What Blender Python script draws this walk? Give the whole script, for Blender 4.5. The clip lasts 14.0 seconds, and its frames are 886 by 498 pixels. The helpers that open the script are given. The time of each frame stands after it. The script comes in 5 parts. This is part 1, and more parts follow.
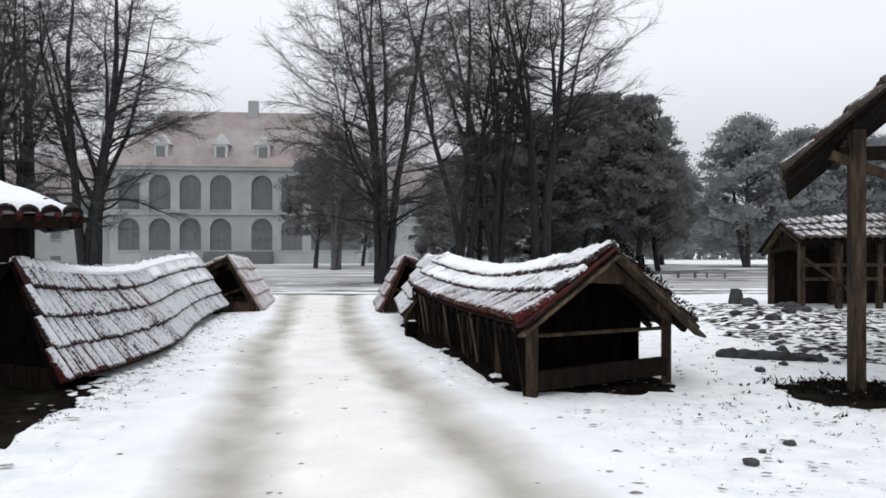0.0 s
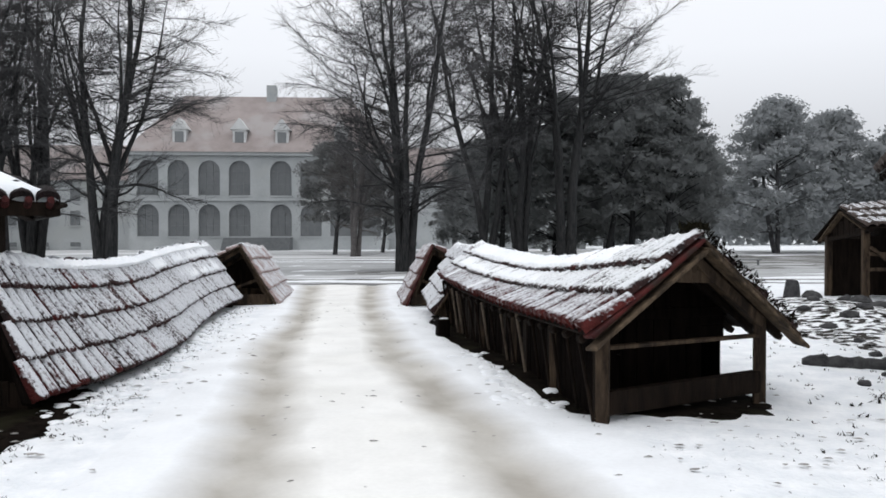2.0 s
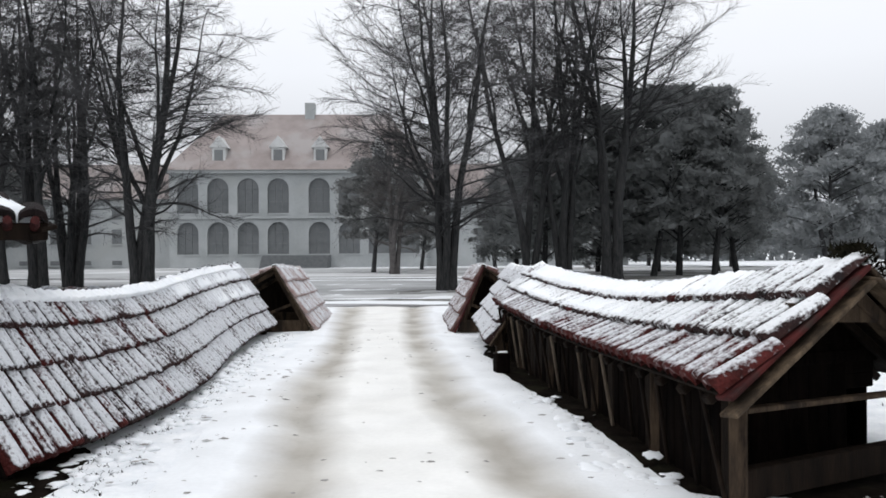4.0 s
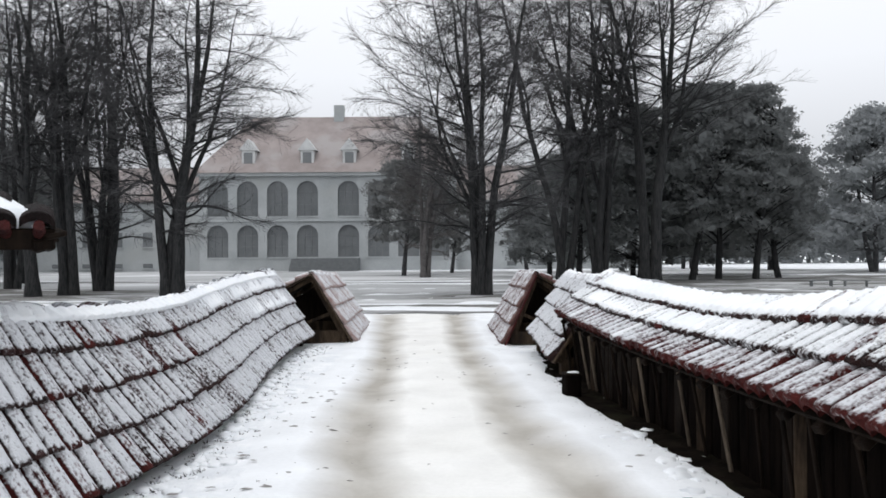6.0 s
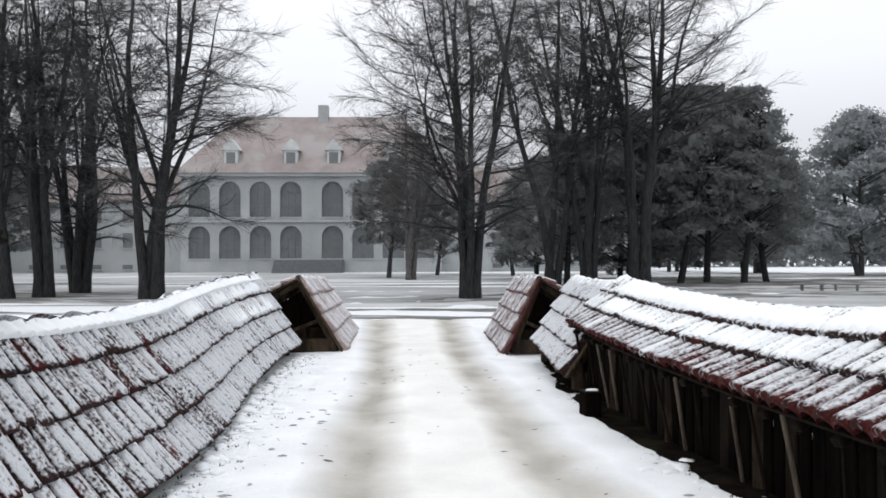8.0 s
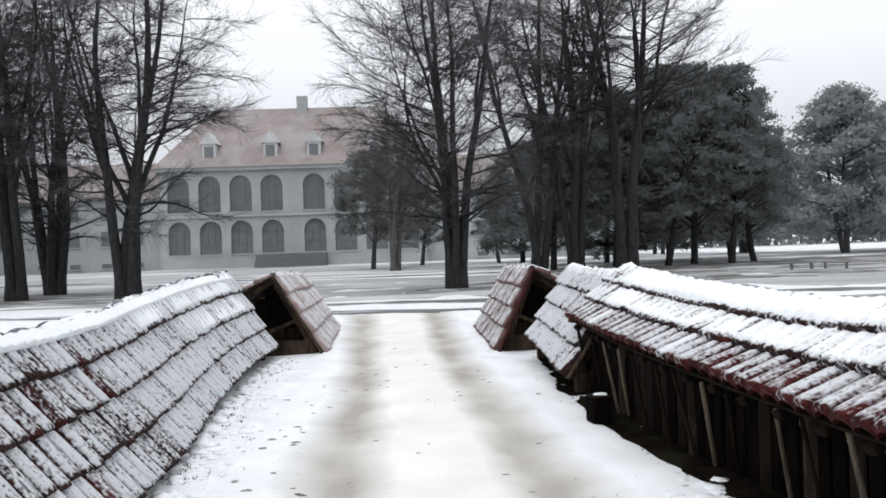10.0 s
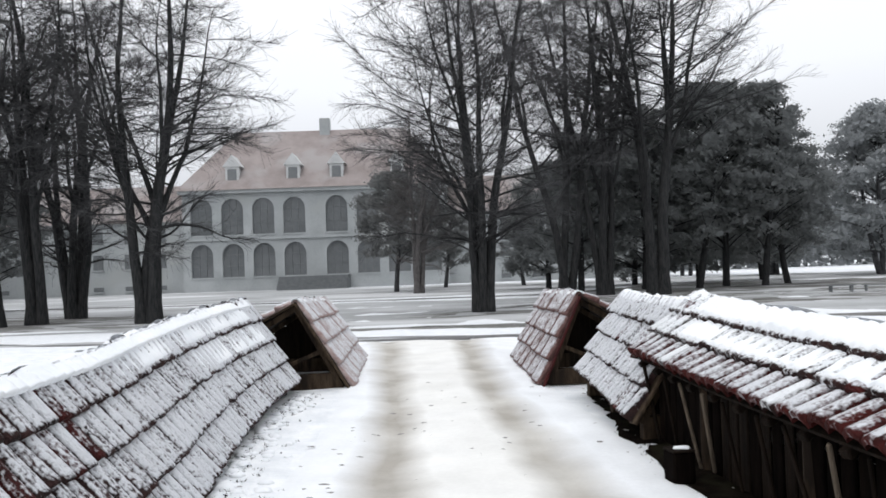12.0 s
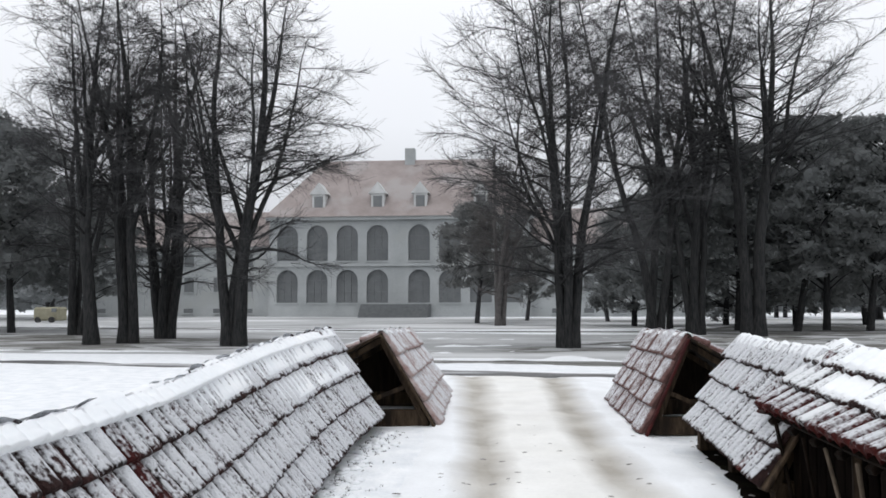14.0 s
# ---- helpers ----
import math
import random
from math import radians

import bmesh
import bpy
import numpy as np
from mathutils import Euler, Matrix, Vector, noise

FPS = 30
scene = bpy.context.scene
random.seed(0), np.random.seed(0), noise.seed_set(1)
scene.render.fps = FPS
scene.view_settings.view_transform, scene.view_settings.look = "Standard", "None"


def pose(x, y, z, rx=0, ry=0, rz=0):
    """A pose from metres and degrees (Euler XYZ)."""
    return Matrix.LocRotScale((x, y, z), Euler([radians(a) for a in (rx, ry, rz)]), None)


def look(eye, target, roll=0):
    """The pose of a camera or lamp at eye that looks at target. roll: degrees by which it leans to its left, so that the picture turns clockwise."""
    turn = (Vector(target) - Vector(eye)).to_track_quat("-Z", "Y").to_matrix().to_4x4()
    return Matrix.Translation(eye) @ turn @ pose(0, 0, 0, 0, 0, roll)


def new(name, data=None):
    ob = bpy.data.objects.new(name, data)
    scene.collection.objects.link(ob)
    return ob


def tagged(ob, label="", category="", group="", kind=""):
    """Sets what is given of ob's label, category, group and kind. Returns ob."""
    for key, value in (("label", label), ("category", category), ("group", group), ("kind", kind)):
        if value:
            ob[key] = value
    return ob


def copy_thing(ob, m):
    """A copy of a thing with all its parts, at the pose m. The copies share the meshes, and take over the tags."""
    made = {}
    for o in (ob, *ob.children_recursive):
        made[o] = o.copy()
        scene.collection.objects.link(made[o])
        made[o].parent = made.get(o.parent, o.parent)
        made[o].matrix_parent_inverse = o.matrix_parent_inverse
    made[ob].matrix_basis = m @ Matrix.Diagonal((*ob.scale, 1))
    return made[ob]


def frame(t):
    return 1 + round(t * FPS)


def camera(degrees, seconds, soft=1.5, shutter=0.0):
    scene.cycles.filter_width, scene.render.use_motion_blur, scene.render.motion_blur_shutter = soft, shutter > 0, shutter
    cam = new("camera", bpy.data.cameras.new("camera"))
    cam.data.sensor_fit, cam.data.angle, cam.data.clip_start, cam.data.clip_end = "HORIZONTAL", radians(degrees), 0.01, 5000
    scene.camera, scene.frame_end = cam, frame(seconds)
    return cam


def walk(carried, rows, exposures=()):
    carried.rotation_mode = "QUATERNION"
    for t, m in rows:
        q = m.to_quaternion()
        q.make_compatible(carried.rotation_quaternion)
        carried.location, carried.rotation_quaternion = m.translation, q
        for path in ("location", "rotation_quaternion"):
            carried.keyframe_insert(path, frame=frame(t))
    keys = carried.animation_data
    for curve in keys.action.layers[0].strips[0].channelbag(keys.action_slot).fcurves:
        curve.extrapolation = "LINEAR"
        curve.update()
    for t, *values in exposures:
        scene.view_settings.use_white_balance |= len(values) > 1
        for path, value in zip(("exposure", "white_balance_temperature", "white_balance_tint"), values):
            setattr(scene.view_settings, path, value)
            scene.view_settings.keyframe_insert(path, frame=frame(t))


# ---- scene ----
cam = camera(59.1, 14.0, soft=1.7)
METRES, EYE, TILT, LEAN, TURN = 8.0, 1.5, 0.0, 0.0, 0.0
ROWS = [
    (0.0, 0.0, 0.0, 0.0, -0.0, 0.0, 0.0),
    (0.5, -0.0089, 0.0478, 0.0009, 0.21, -0.86, 0.06),
    (1.0, -0.0196, 0.0876, 0.0032, 0.4, -1.39, -0.01),
    (1.5, -0.0317, 0.1311, 0.0042, 0.67, -1.41, -0.2),
    (2.0, -0.0316, 0.1828, 0.0067, 1.39, -1.06, 0.06),
    (2.5, -0.0379, 0.2444, 0.0054, 1.98, -0.6, 0.27),
    (3.0, -0.051, 0.2884, 0.009, 2.6, -0.29, 0.15),
    (5.5, -0.1102, 0.4753, 0.021, 5.86, 0.38, 0.67),
    (6.0, -0.1332, 0.5059, 0.023, 6.1, 0.33, 0.42),
    (6.5, -0.1512, 0.5331, 0.0236, 6.15, 0.28, 0.2),
    (7.0, -0.1576, 0.5615, 0.0249, 6.19, 0.14, 0.26),
    (7.5, -0.165, 0.5898, 0.0246, 5.65, 0.23, 0.29),
    (8.0, -0.1751, 0.6195, 0.026, 4.87, 0.46, 0.18),
    (10.5, -0.1913, 0.7777, 0.0304, 3.61, -1.21, 2.6),
    (11.0, -0.2028, 0.8175, 0.0306, 3.96, -3.44, 3.63),
    (11.5, -0.2185, 0.8505, 0.0347, 4.31, -1.64, 3.05),
    (12.0, -0.2241, 0.8723, 0.0354, 5.32, 1.27, 2.04),
    (12.5, -0.2252, 0.8921, 0.0357, 6.93, 2.32, 1.38),
    (13.0, -0.2348, 0.9122, 0.0366, 8.45, 2.94, 0.79),
    (13.5, -0.2521, 0.935, 0.0383, 9.84, 3.32, 0.27),
    (14.0, -0.2586, 0.9505, 0.0389, 11.13, 3.66, 0.13),
]
walk(cam, [(t, pose(0, 0, EYE, TILT, LEAN, TURN) @ pose(METRES * x, METRES * y, METRES * z, 90 + pitch, roll, yaw)) for t, x, y, z, yaw, pitch, roll in ROWS],
     exposures=((0.0, 0.0), (3.0, 0.03), (6.0, 0.05), (8.0, 0.1), (11.0, 0.13), (11.6, 0.14), (12.5, 0.08), (14.0, 0.0)))

# ---- overcast winter sky ----
world = bpy.data.worlds.new("overcast_sky")
scene.world = world
world.use_nodes = True
wn, wl = world.node_tree.nodes, world.node_tree.links
sky = wn.new("ShaderNodeTexSky")
sky.sky_type = "NISHITA"
sky.sun_disc = False
sky.sun_elevation, sky.sun_rotation = radians(69), radians(211)
sky.air_density, sky.dust_density = 1.0, 4.0
pale = wn.new("ShaderNodeHueSaturation")
pale.inputs["Saturation"].default_value = 0.08
pale.inputs["Value"].default_value = 0.09
cloud = wn.new("ShaderNodeMixRGB")
cloud.inputs["Fac"].default_value = 0.86
cloud.inputs["Color2"].default_value = (1.115, 1.14, 1.2, 1)
wl.new(sky.outputs["Color"], pale.inputs["Color"])
wl.new(pale.outputs["Color"], cloud.inputs["Color1"])
# the mist makes the sky greyer towards the horizon
aim, part_z, mist = wn.new("ShaderNodeTexCoord"), wn.new("ShaderNodeSeparateXYZ"), wn.new("ShaderNodeValToRGB")
wl.new(aim.outputs["Generated"], part_z.inputs[0])
wl.new(part_z.outputs["Z"], mist.inputs["Fac"])
mist.color_ramp.elements[0].position, mist.color_ramp.elements[0].color = 0.02, (0.56, 0.575, 0.59, 1)
mist.color_ramp.elements[1].position, mist.color_ramp.elements[1].color = 0.4, (1, 1, 1, 1)
for pos, grey in ((0.12, 0.7), (0.22, 0.88)):
    mist.color_ramp.elements.new(pos).color = (grey, grey * 1.01, grey * 1.02, 1)
veil = wn.new("ShaderNodeMixRGB")
veil.blend_type = "MULTIPLY"
veil.inputs["Fac"].default_value = 1
wl.new(cloud.outputs["Color"], veil.inputs["Color1"])
wl.new(mist.outputs["Color"], veil.inputs["Color2"])
wl.new(veil.outputs["Color"], wn["Background"].inputs["Color"])
wn["Background"].inputs["Strength"].default_value = 1.0
sun = new("sun", bpy.data.lights.new("sun", "SUN"))
sun.data.energy, sun.data.angle, sun.data.color = 0.5, radians(50), (1.0, 0.98, 0.95)
sun.matrix_world = look((-12, -20, 60), (0, 0, 0))


# ---- materials ----
def material(name, dark, light, scale=6.0, rough=0.8, bump=0.3, fine=40.0, metal=0.0, stretch=(1, 1, 1), stain=None, gloss=0.15):
    """Two tones by a broad noise, a fine grain on top, and a relief; stain adds a third tone in patches."""
    m = bpy.data.materials.new(name)
    m.use_nodes = True
    n, l = m.node_tree.nodes, m.node_tree.links
    bsdf = n["Principled BSDF"]
    bsdf.inputs["Roughness"].default_value, bsdf.inputs["Metallic"].default_value = rough, metal
    bsdf.inputs["Specular IOR Level"].default_value = gloss
    geo = n.new("ShaderNodeNewGeometry")
    mapping = n.new("ShaderNodeMapping")
    mapping.inputs["Scale"].default_value = stretch
    l.new(geo.outputs["Position"], mapping.inputs["Vector"])
    broad, grain = n.new("ShaderNodeTexNoise"), n.new("ShaderNodeTexNoise")
    for node, s in ((broad, scale), (grain, fine)):
        node.inputs["Scale"].default_value, node.inputs["Detail"].default_value = s, 5
        l.new(mapping.outputs["Vector"], node.inputs["Vector"])
    add = n.new("ShaderNodeMath")
    add.operation = "MULTIPLY_ADD"
    add.inputs[1].default_value = 0.4
    l.new(grain.outputs["Fac"], add.inputs[0])
    l.new(broad.outputs["Fac"], add.inputs[2])
    ramp = n.new("ShaderNodeValToRGB")
    ramp.color_ramp.elements[0].position, ramp.color_ramp.elements[0].color = 0.5, (*dark, 1)
    ramp.color_ramp.elements[1].position, ramp.color_ramp.elements[1].color = 0.9, (*light, 1)
    l.new(add.outputs[0], ramp.inputs["Fac"])
    colour = ramp.outputs["Color"]
    if stain:
        spot = n.new("ShaderNodeTexNoise")
        spot.inputs["Scale"].default_value, spot.inputs["Detail"].default_value = scale * 0.37, 6
        l.new(mapping.outputs["Vector"], spot.inputs["Vector"])
        cut = n.new("ShaderNodeMapRange")
        cut.inputs["From Min"].default_value, cut.inputs["From Max"].default_value = 0.52, 0.62
        l.new(spot.outputs["Fac"], cut.inputs["Value"])
        mix = n.new("ShaderNodeMixRGB")
        mix.inputs["Color2"].default_value = (*stain, 1)
        l.new(cut.outputs["Result"], mix.inputs["Fac"])
        l.new(colour, mix.inputs["Color1"])
        colour = mix.outputs["Color"]
    l.new(colour, bsdf.inputs["Base Color"])
    b = n.new("ShaderNodeBump")
    b.inputs["Strength"].default_value, b.inputs["Distance"].default_value = bump, 0.02
    l.new(add.outputs[0], b.inputs["Height"])
    l.new(b.outputs["Normal"], bsdf.inputs["Normal"])
    return m


def foliage(name, dark, light, scale, fine):
    """Needles: light passes through them as well as off them."""
    m = material(name, dark, light, scale, 0.95, 0.1, fine, gloss=0.05)
    n, l = m.node_tree.nodes, m.node_tree.links
    through_leaf, both = n.new("ShaderNodeBsdfTranslucent"), n.new("ShaderNodeMixShader")
    both.inputs["Fac"].default_value = 0.45
    l.new(n["Color Ramp"].outputs["Color"], through_leaf.inputs["Color"])
    l.new(n["Principled BSDF"].outputs["BSDF"], both.inputs[1])
    l.new(through_leaf.outputs["BSDF"], both.inputs[2])
    l.new(both.outputs["Shader"], n["Material Output"].inputs["Surface"])
    return m


SNOW = (0.86, 0.88, 0.9)
# greyer snow for steep tiles: the slope's shading is in the colour
SHADED_SNOW = (0.7, 0.715, 0.745)


def snowed(name, base_dark, base_light, cover, soft=0.1, scale=22.0, nose=True, unshaded=False, bald=(0.35, 0.47)):
    """A roof tile under fresh snow: the snow lies in patches and streaks, thinner at the tile's nose and joints, where
    the dark base also paints shade.
    """
    m = material(name, base_dark, base_light, 9.0, 0.75, 0.3, 60.0)
    n, l = m.node_tree.nodes, m.node_tree.links
    bsdf, ramp = n["Principled BSDF"], n["Color Ramp"]
    geo = n["Geometry"]
    patch, big = n.new("ShaderNodeTexNoise"), n.new("ShaderNodeTexNoise")
    for node, s in ((patch, scale), (big, 1.6)):
        node.inputs["Scale"].default_value, node.inputs["Detail"].default_value = s, 6
        l.new(geo.outputs["Position"], node.inputs["Vector"])
    if nose:
        local, streak, roam = n.new("ShaderNodeTexCoord"), n.new("ShaderNodeMapping"), n.new("ShaderNodeObjectInfo")
        streak.inputs["Scale"].default_value = (4.5, 2.0, 1)
        l.new(local.outputs["Object"], streak.inputs["Vector"])
        patch.noise_dimensions = "4D"
        patch.inputs["Scale"].default_value = 1.6
        l.new(streak.outputs["Vector"], patch.inputs["Vector"])
        far = n.new("ShaderNodeMath")
        far.operation = "MULTIPLY"
        far.inputs[1].default_value = 300
        l.new(roam.outputs["Random"], far.inputs[0])
        l.new(far.outputs[0], patch.inputs["W"])
    total = n.new("ShaderNodeMath")
    total.operation = "MULTIPLY_ADD"
    total.inputs[1].default_value = 0.6
    l.new(big.outputs["Fac"], total.inputs[0])
    l.new(patch.outputs["Fac"], total.inputs[2])
    info = n.new("ShaderNodeObjectInfo")
    each = n.new("ShaderNodeMath")
    each.operation = "MULTIPLY_ADD"
    each.inputs[1].default_value = 0.16
    l.new(info.outputs["Random"], each.inputs[0])
    l.new(total.outputs[0], each.inputs[2])
    value = each.outputs[0]
    if nose:
        coord, split = n.new("ShaderNodeTexCoord"), n.new("ShaderNodeSeparateXYZ")
        l.new(coord.outputs["Object"], split.inputs[0])
        lip = n.new("ShaderNodeMapRange")
        lip.inputs["From Min"].default_value, lip.inputs["From Max"].default_value = 0.0, 0.13
        lip.inputs["To Min"].default_value, lip.inputs["To Max"].default_value = -0.42, 0.0
        l.new(split.outputs["Y"], lip.inputs["Value"])
        middle, away = n.new("ShaderNodeMath"), n.new("ShaderNodeMath")
        middle.operation, away.operation = "SUBTRACT", "ABSOLUTE"
        middle.inputs[1].default_value = 0.5
        l.new(split.outputs["X"], middle.inputs[0])
        l.new(middle.outputs[0], away.inputs[0])
        height = n.new("ShaderNodeMapRange")
        height.inputs["From Min"].default_value, height.inputs["From Max"].default_value = bald
        height.inputs["To Min"].default_value, height.inputs["To Max"].default_value = 0.0, -0.5
        l.new(away.outputs[0], height.inputs["Value"])
        speck, fleck = n.new("ShaderNodeTexNoise"), n.new("ShaderNodeMapRange")
        speck.inputs["Scale"].default_value, speck.inputs["Detail"].default_value = 38, 4
        l.new(geo.outputs["Position"], speck.inputs["Vector"])
        fleck.inputs["From Min"].default_value, fleck.inputs["From Max"].default_value = 0.3, 0.7
        fleck.inputs["To Min"].default_value, fleck.inputs["To Max"].default_value = -0.24, 0.14
        l.new(speck.outputs["Fac"], fleck.inputs["Value"])
        for extra in (lip, height, fleck):
            plus = n.new("ShaderNodeMath")
            l.new(value, plus.inputs[0])
            l.new(extra.outputs["Result"], plus.inputs[1])
            value = plus.outputs[0]
    cut = n.new("ShaderNodeMapRange")
    cut.inputs["From Min"].default_value, cut.inputs["From Max"].default_value = 0.92 - cover - soft, 0.92 - cover + soft
    l.new(value, cut.inputs["Value"])
    mix = n.new("ShaderNodeMixRGB")
    mix.inputs["Color2"].default_value = (*(SHADED_SNOW if nose and not unshaded else SNOW), 1)
    l.new(cut.outputs["Result"], mix.inputs["Fac"])
    l.new(ramp.outputs["Color"], mix.inputs["Color1"])
    l.new(mix.outputs["Color"], bsdf.inputs["Base Color"])
    bump = n["Bump"]
    bump.inputs["Distance"].default_value, bump.inputs["Strength"].default_value = 0.045, 0.7
    l.new(value, bump.inputs["Height"])
    return m


M_SNOW = material("fresh_snow", (0.80, 0.83, 0.86), (0.9, 0.915, 0.93), 1.5, 0.85, 0.35, 25.0)
M_TILE = snowed("snowy_clay_tile", (0.016, 0.011, 0.011), (0.05, 0.025, 0.023), 0.28, 0.12)
M_TILE_WHITE = snowed("bright_snowed_clay_tile", (0.016, 0.011, 0.011), (0.05, 0.022, 0.02), 0.3, 0.16, unshaded=True, bald=(0.3, 0.47))
M_TILE_MID = snowed("thinly_snowed_clay_tile", (0.02, 0.013, 0.013), (0.065, 0.03, 0.028), 0.2, 0.13)
M_TILE_RED = snowed("half_bare_clay_tile", (0.035, 0.008, 0.007), (0.095, 0.018, 0.016), 0.17, 0.14)
M_TILE_EAVE = snowed("red_eave_tile_with_snow_on_its_roll", (0.03, 0.007, 0.006), (0.095, 0.018, 0.016), 0.22, 0.2, bald=(0.22, 0.5))
M_TILE_BARE = snowed("bare_red_clay_tile", (0.022, 0.006, 0.006), (0.07, 0.014, 0.013), 0.03, 0.14)
M_TILE_BLACK = snowed("near_black_eave_tile", (0.004, 0.003, 0.003), (0.016, 0.009, 0.009), -0.2, 0.1)
M_TILE_PINK = snowed("frosted_red_clay_tile", (0.10, 0.05, 0.046), (0.19, 0.11, 0.10), 0.13, 0.2)
M_TILE_PALE = snowed("white_frosted_clay_tile", (0.3, 0.2, 0.19), (0.45, 0.38, 0.36), 0.22, 0.2)
M_RIDGE = snowed("snow_capped_ridge_tile", (0.05, 0.022, 0.02), (0.12, 0.05, 0.04), 0.33, 0.05, 14.0, False)
M_TILE_DARK = snowed("dark_snowy_tile", (0.05, 0.04, 0.035), (0.11, 0.085, 0.075), 0.1)
M_VERGE = material("red_painted_verge", (0.022, 0.006, 0.006), (0.065, 0.012, 0.011), 8, 0.7, 0.4, stain=(0.03, 0.018, 0.015))
M_WOOD = material("weathered_brown_wood", (0.014, 0.009, 0.006), (0.075, 0.052, 0.033), 5, 0.8, 0.6, 30, stretch=(3, 3, 0.5), stain=(0.016, 0.011, 0.008))
# darker copy of the wood, with the shade under roofs in its colour
M_WOOD_DARK = material("shade_dark_wood", (0.004, 0.003, 0.0024), (0.015, 0.010, 0.007), 5, 0.75, 0.6, 30, stretch=(3, 3, 0.5), gloss=0.06)
M_PLANK = material("worn_brown_planks", (0.03, 0.021, 0.014), (0.115, 0.083, 0.054), 5, 0.8, 0.6, 30, stretch=(3, 3, 0.8), stain=(0.025, 0.018, 0.012))
# wood taken down to near black, so the colour holds deep shade too
M_BLACK_WOOD = material("black_wood_with_shade", (0.0015, 0.0013, 0.0012), (0.007, 0.005, 0.004), 5, 0.9, 0.5, 30, stretch=(3, 3, 0.5), gloss=0.02)
M_BATTEN = material("grey_brown_batten_wood", (0.04, 0.03, 0.022), (0.15, 0.12, 0.09), 5, 0.8, 0.5, 30, stretch=(3, 3, 0.5), stain=(0.05, 0.038, 0.028))
# soil blackened beyond its own tone, to pass for shade under eaves
M_SOIL = material("damp_soil_with_shade", (0.003, 0.0025, 0.002), (0.012, 0.009, 0.007), 7, 0.95, 0.8, 40, stain=(0.014, 0.013, 0.008), gloss=0.02)
M_STONE = material("dark_wet_stone", (0.02, 0.02, 0.022), (0.07, 0.07, 0.07), 7, 0.7, 0.8, 40)
M_BARK = material("dark_wet_bark", (0.014, 0.015, 0.016), (0.046, 0.046, 0.046), 3, 0.9, 0.8, 25, stretch=(4, 4, 0.7))
# far needles and far twigs: paler tones put distance haze into the colour
M_HAZE = foliage("hazed_evergreen_needles", (0.18, 0.185, 0.183), (0.22, 0.226, 0.224), 1.2, 8)
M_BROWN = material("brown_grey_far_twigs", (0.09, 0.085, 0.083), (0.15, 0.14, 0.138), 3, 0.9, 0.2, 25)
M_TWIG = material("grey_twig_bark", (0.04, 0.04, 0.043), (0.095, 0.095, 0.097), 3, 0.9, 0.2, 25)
# foliage tones lifted well above real needles, to carry the mist
M_NEEDLE = foliage("haze_paled_pine_needles", (0.185, 0.195, 0.195), (0.23, 0.241, 0.241), 0.6, 6)
M_FAR_HAZE = foliage("hazed_far_foliage", (0.3, 0.315, 0.322), (0.35, 0.367, 0.374), 0.5, 4)
M_PLASTER = material("pale_grey_plaster", (0.34, 0.36, 0.365), (0.44, 0.46, 0.465), 0.35, 0.9, 0.2, 5, stain=(0.39, 0.405, 0.40))
M_PALE = material("white_painted_plaster", (0.5, 0.51, 0.51), (0.62, 0.63, 0.63), 0.6, 0.9, 0.2, 5)
# roof, panes and frames are paled: distance haze mixed into their own colours
M_ROOF = material("rose_tiles_with_snow_and_haze", (0.26, 0.225, 0.216), (0.35, 0.308, 0.297), 0.5, 0.9, 0.3, 6, stain=(0.36, 0.335, 0.33))
M_GLASS = material("hazed_window_glass", (0.15, 0.16, 0.165), (0.19, 0.2, 0.205), 0.5, 0.12, 0.0, 3, gloss=0.5)
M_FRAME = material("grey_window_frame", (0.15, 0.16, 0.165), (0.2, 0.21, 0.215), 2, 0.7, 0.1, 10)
M_ASPHALT = material("slushy_asphalt", (0.07, 0.07, 0.07), (0.2, 0.2, 0.2), 1.2, 0.6, 0.3, 25, stretch=(0.3, 1.5, 1), stain=(0.5, 0.51, 0.52))
M_YELLOW = material("faded_yellow_paint", (0.27, 0.255, 0.18), (0.33, 0.315, 0.235), 3, 0.5, 0.1, 20)


# ---- helpers for building ----
BASE = {}


def thing(name, loc, label="", category="", group="", kind=""):
    ob = tagged(new(name), label, category, group, kind)
    ob.location = loc
    BASE[ob.name] = Vector(loc)
    return ob


def part(name, bm, mat, parent, label="", smooth=False):
    """Links a bmesh, given in world coordinates, as one mesh under a thing or a part."""
    base = BASE[parent.name]
    bmesh.ops.translate(bm, verts=bm.verts, vec=-base)
    me = bpy.data.meshes.new(name)
    bm.to_mesh(me)
    bm.free()
    me.materials.append(mat)
    if smooth:
        me.shade_smooth()
    ob = tagged(new(name, me), label)
    ob.parent = parent
    BASE[ob.name] = base
    return ob


def mesh_part(name, verts, faces, mat, parent, label="", smooth=False, kind=""):
    base = BASE[parent.name] if parent else Vector((0, 0, 0))
    me = bpy.data.meshes.new(name)
    me.from_pydata([tuple(Vector(v) - base) for v in verts], [], faces)
    me.materials.append(mat)
    if smooth:
        me.shade_smooth()
    ob = tagged(new(name, me), label, kind=kind)
    if parent:
        ob.parent = parent
        BASE[ob.name] = base
    return ob


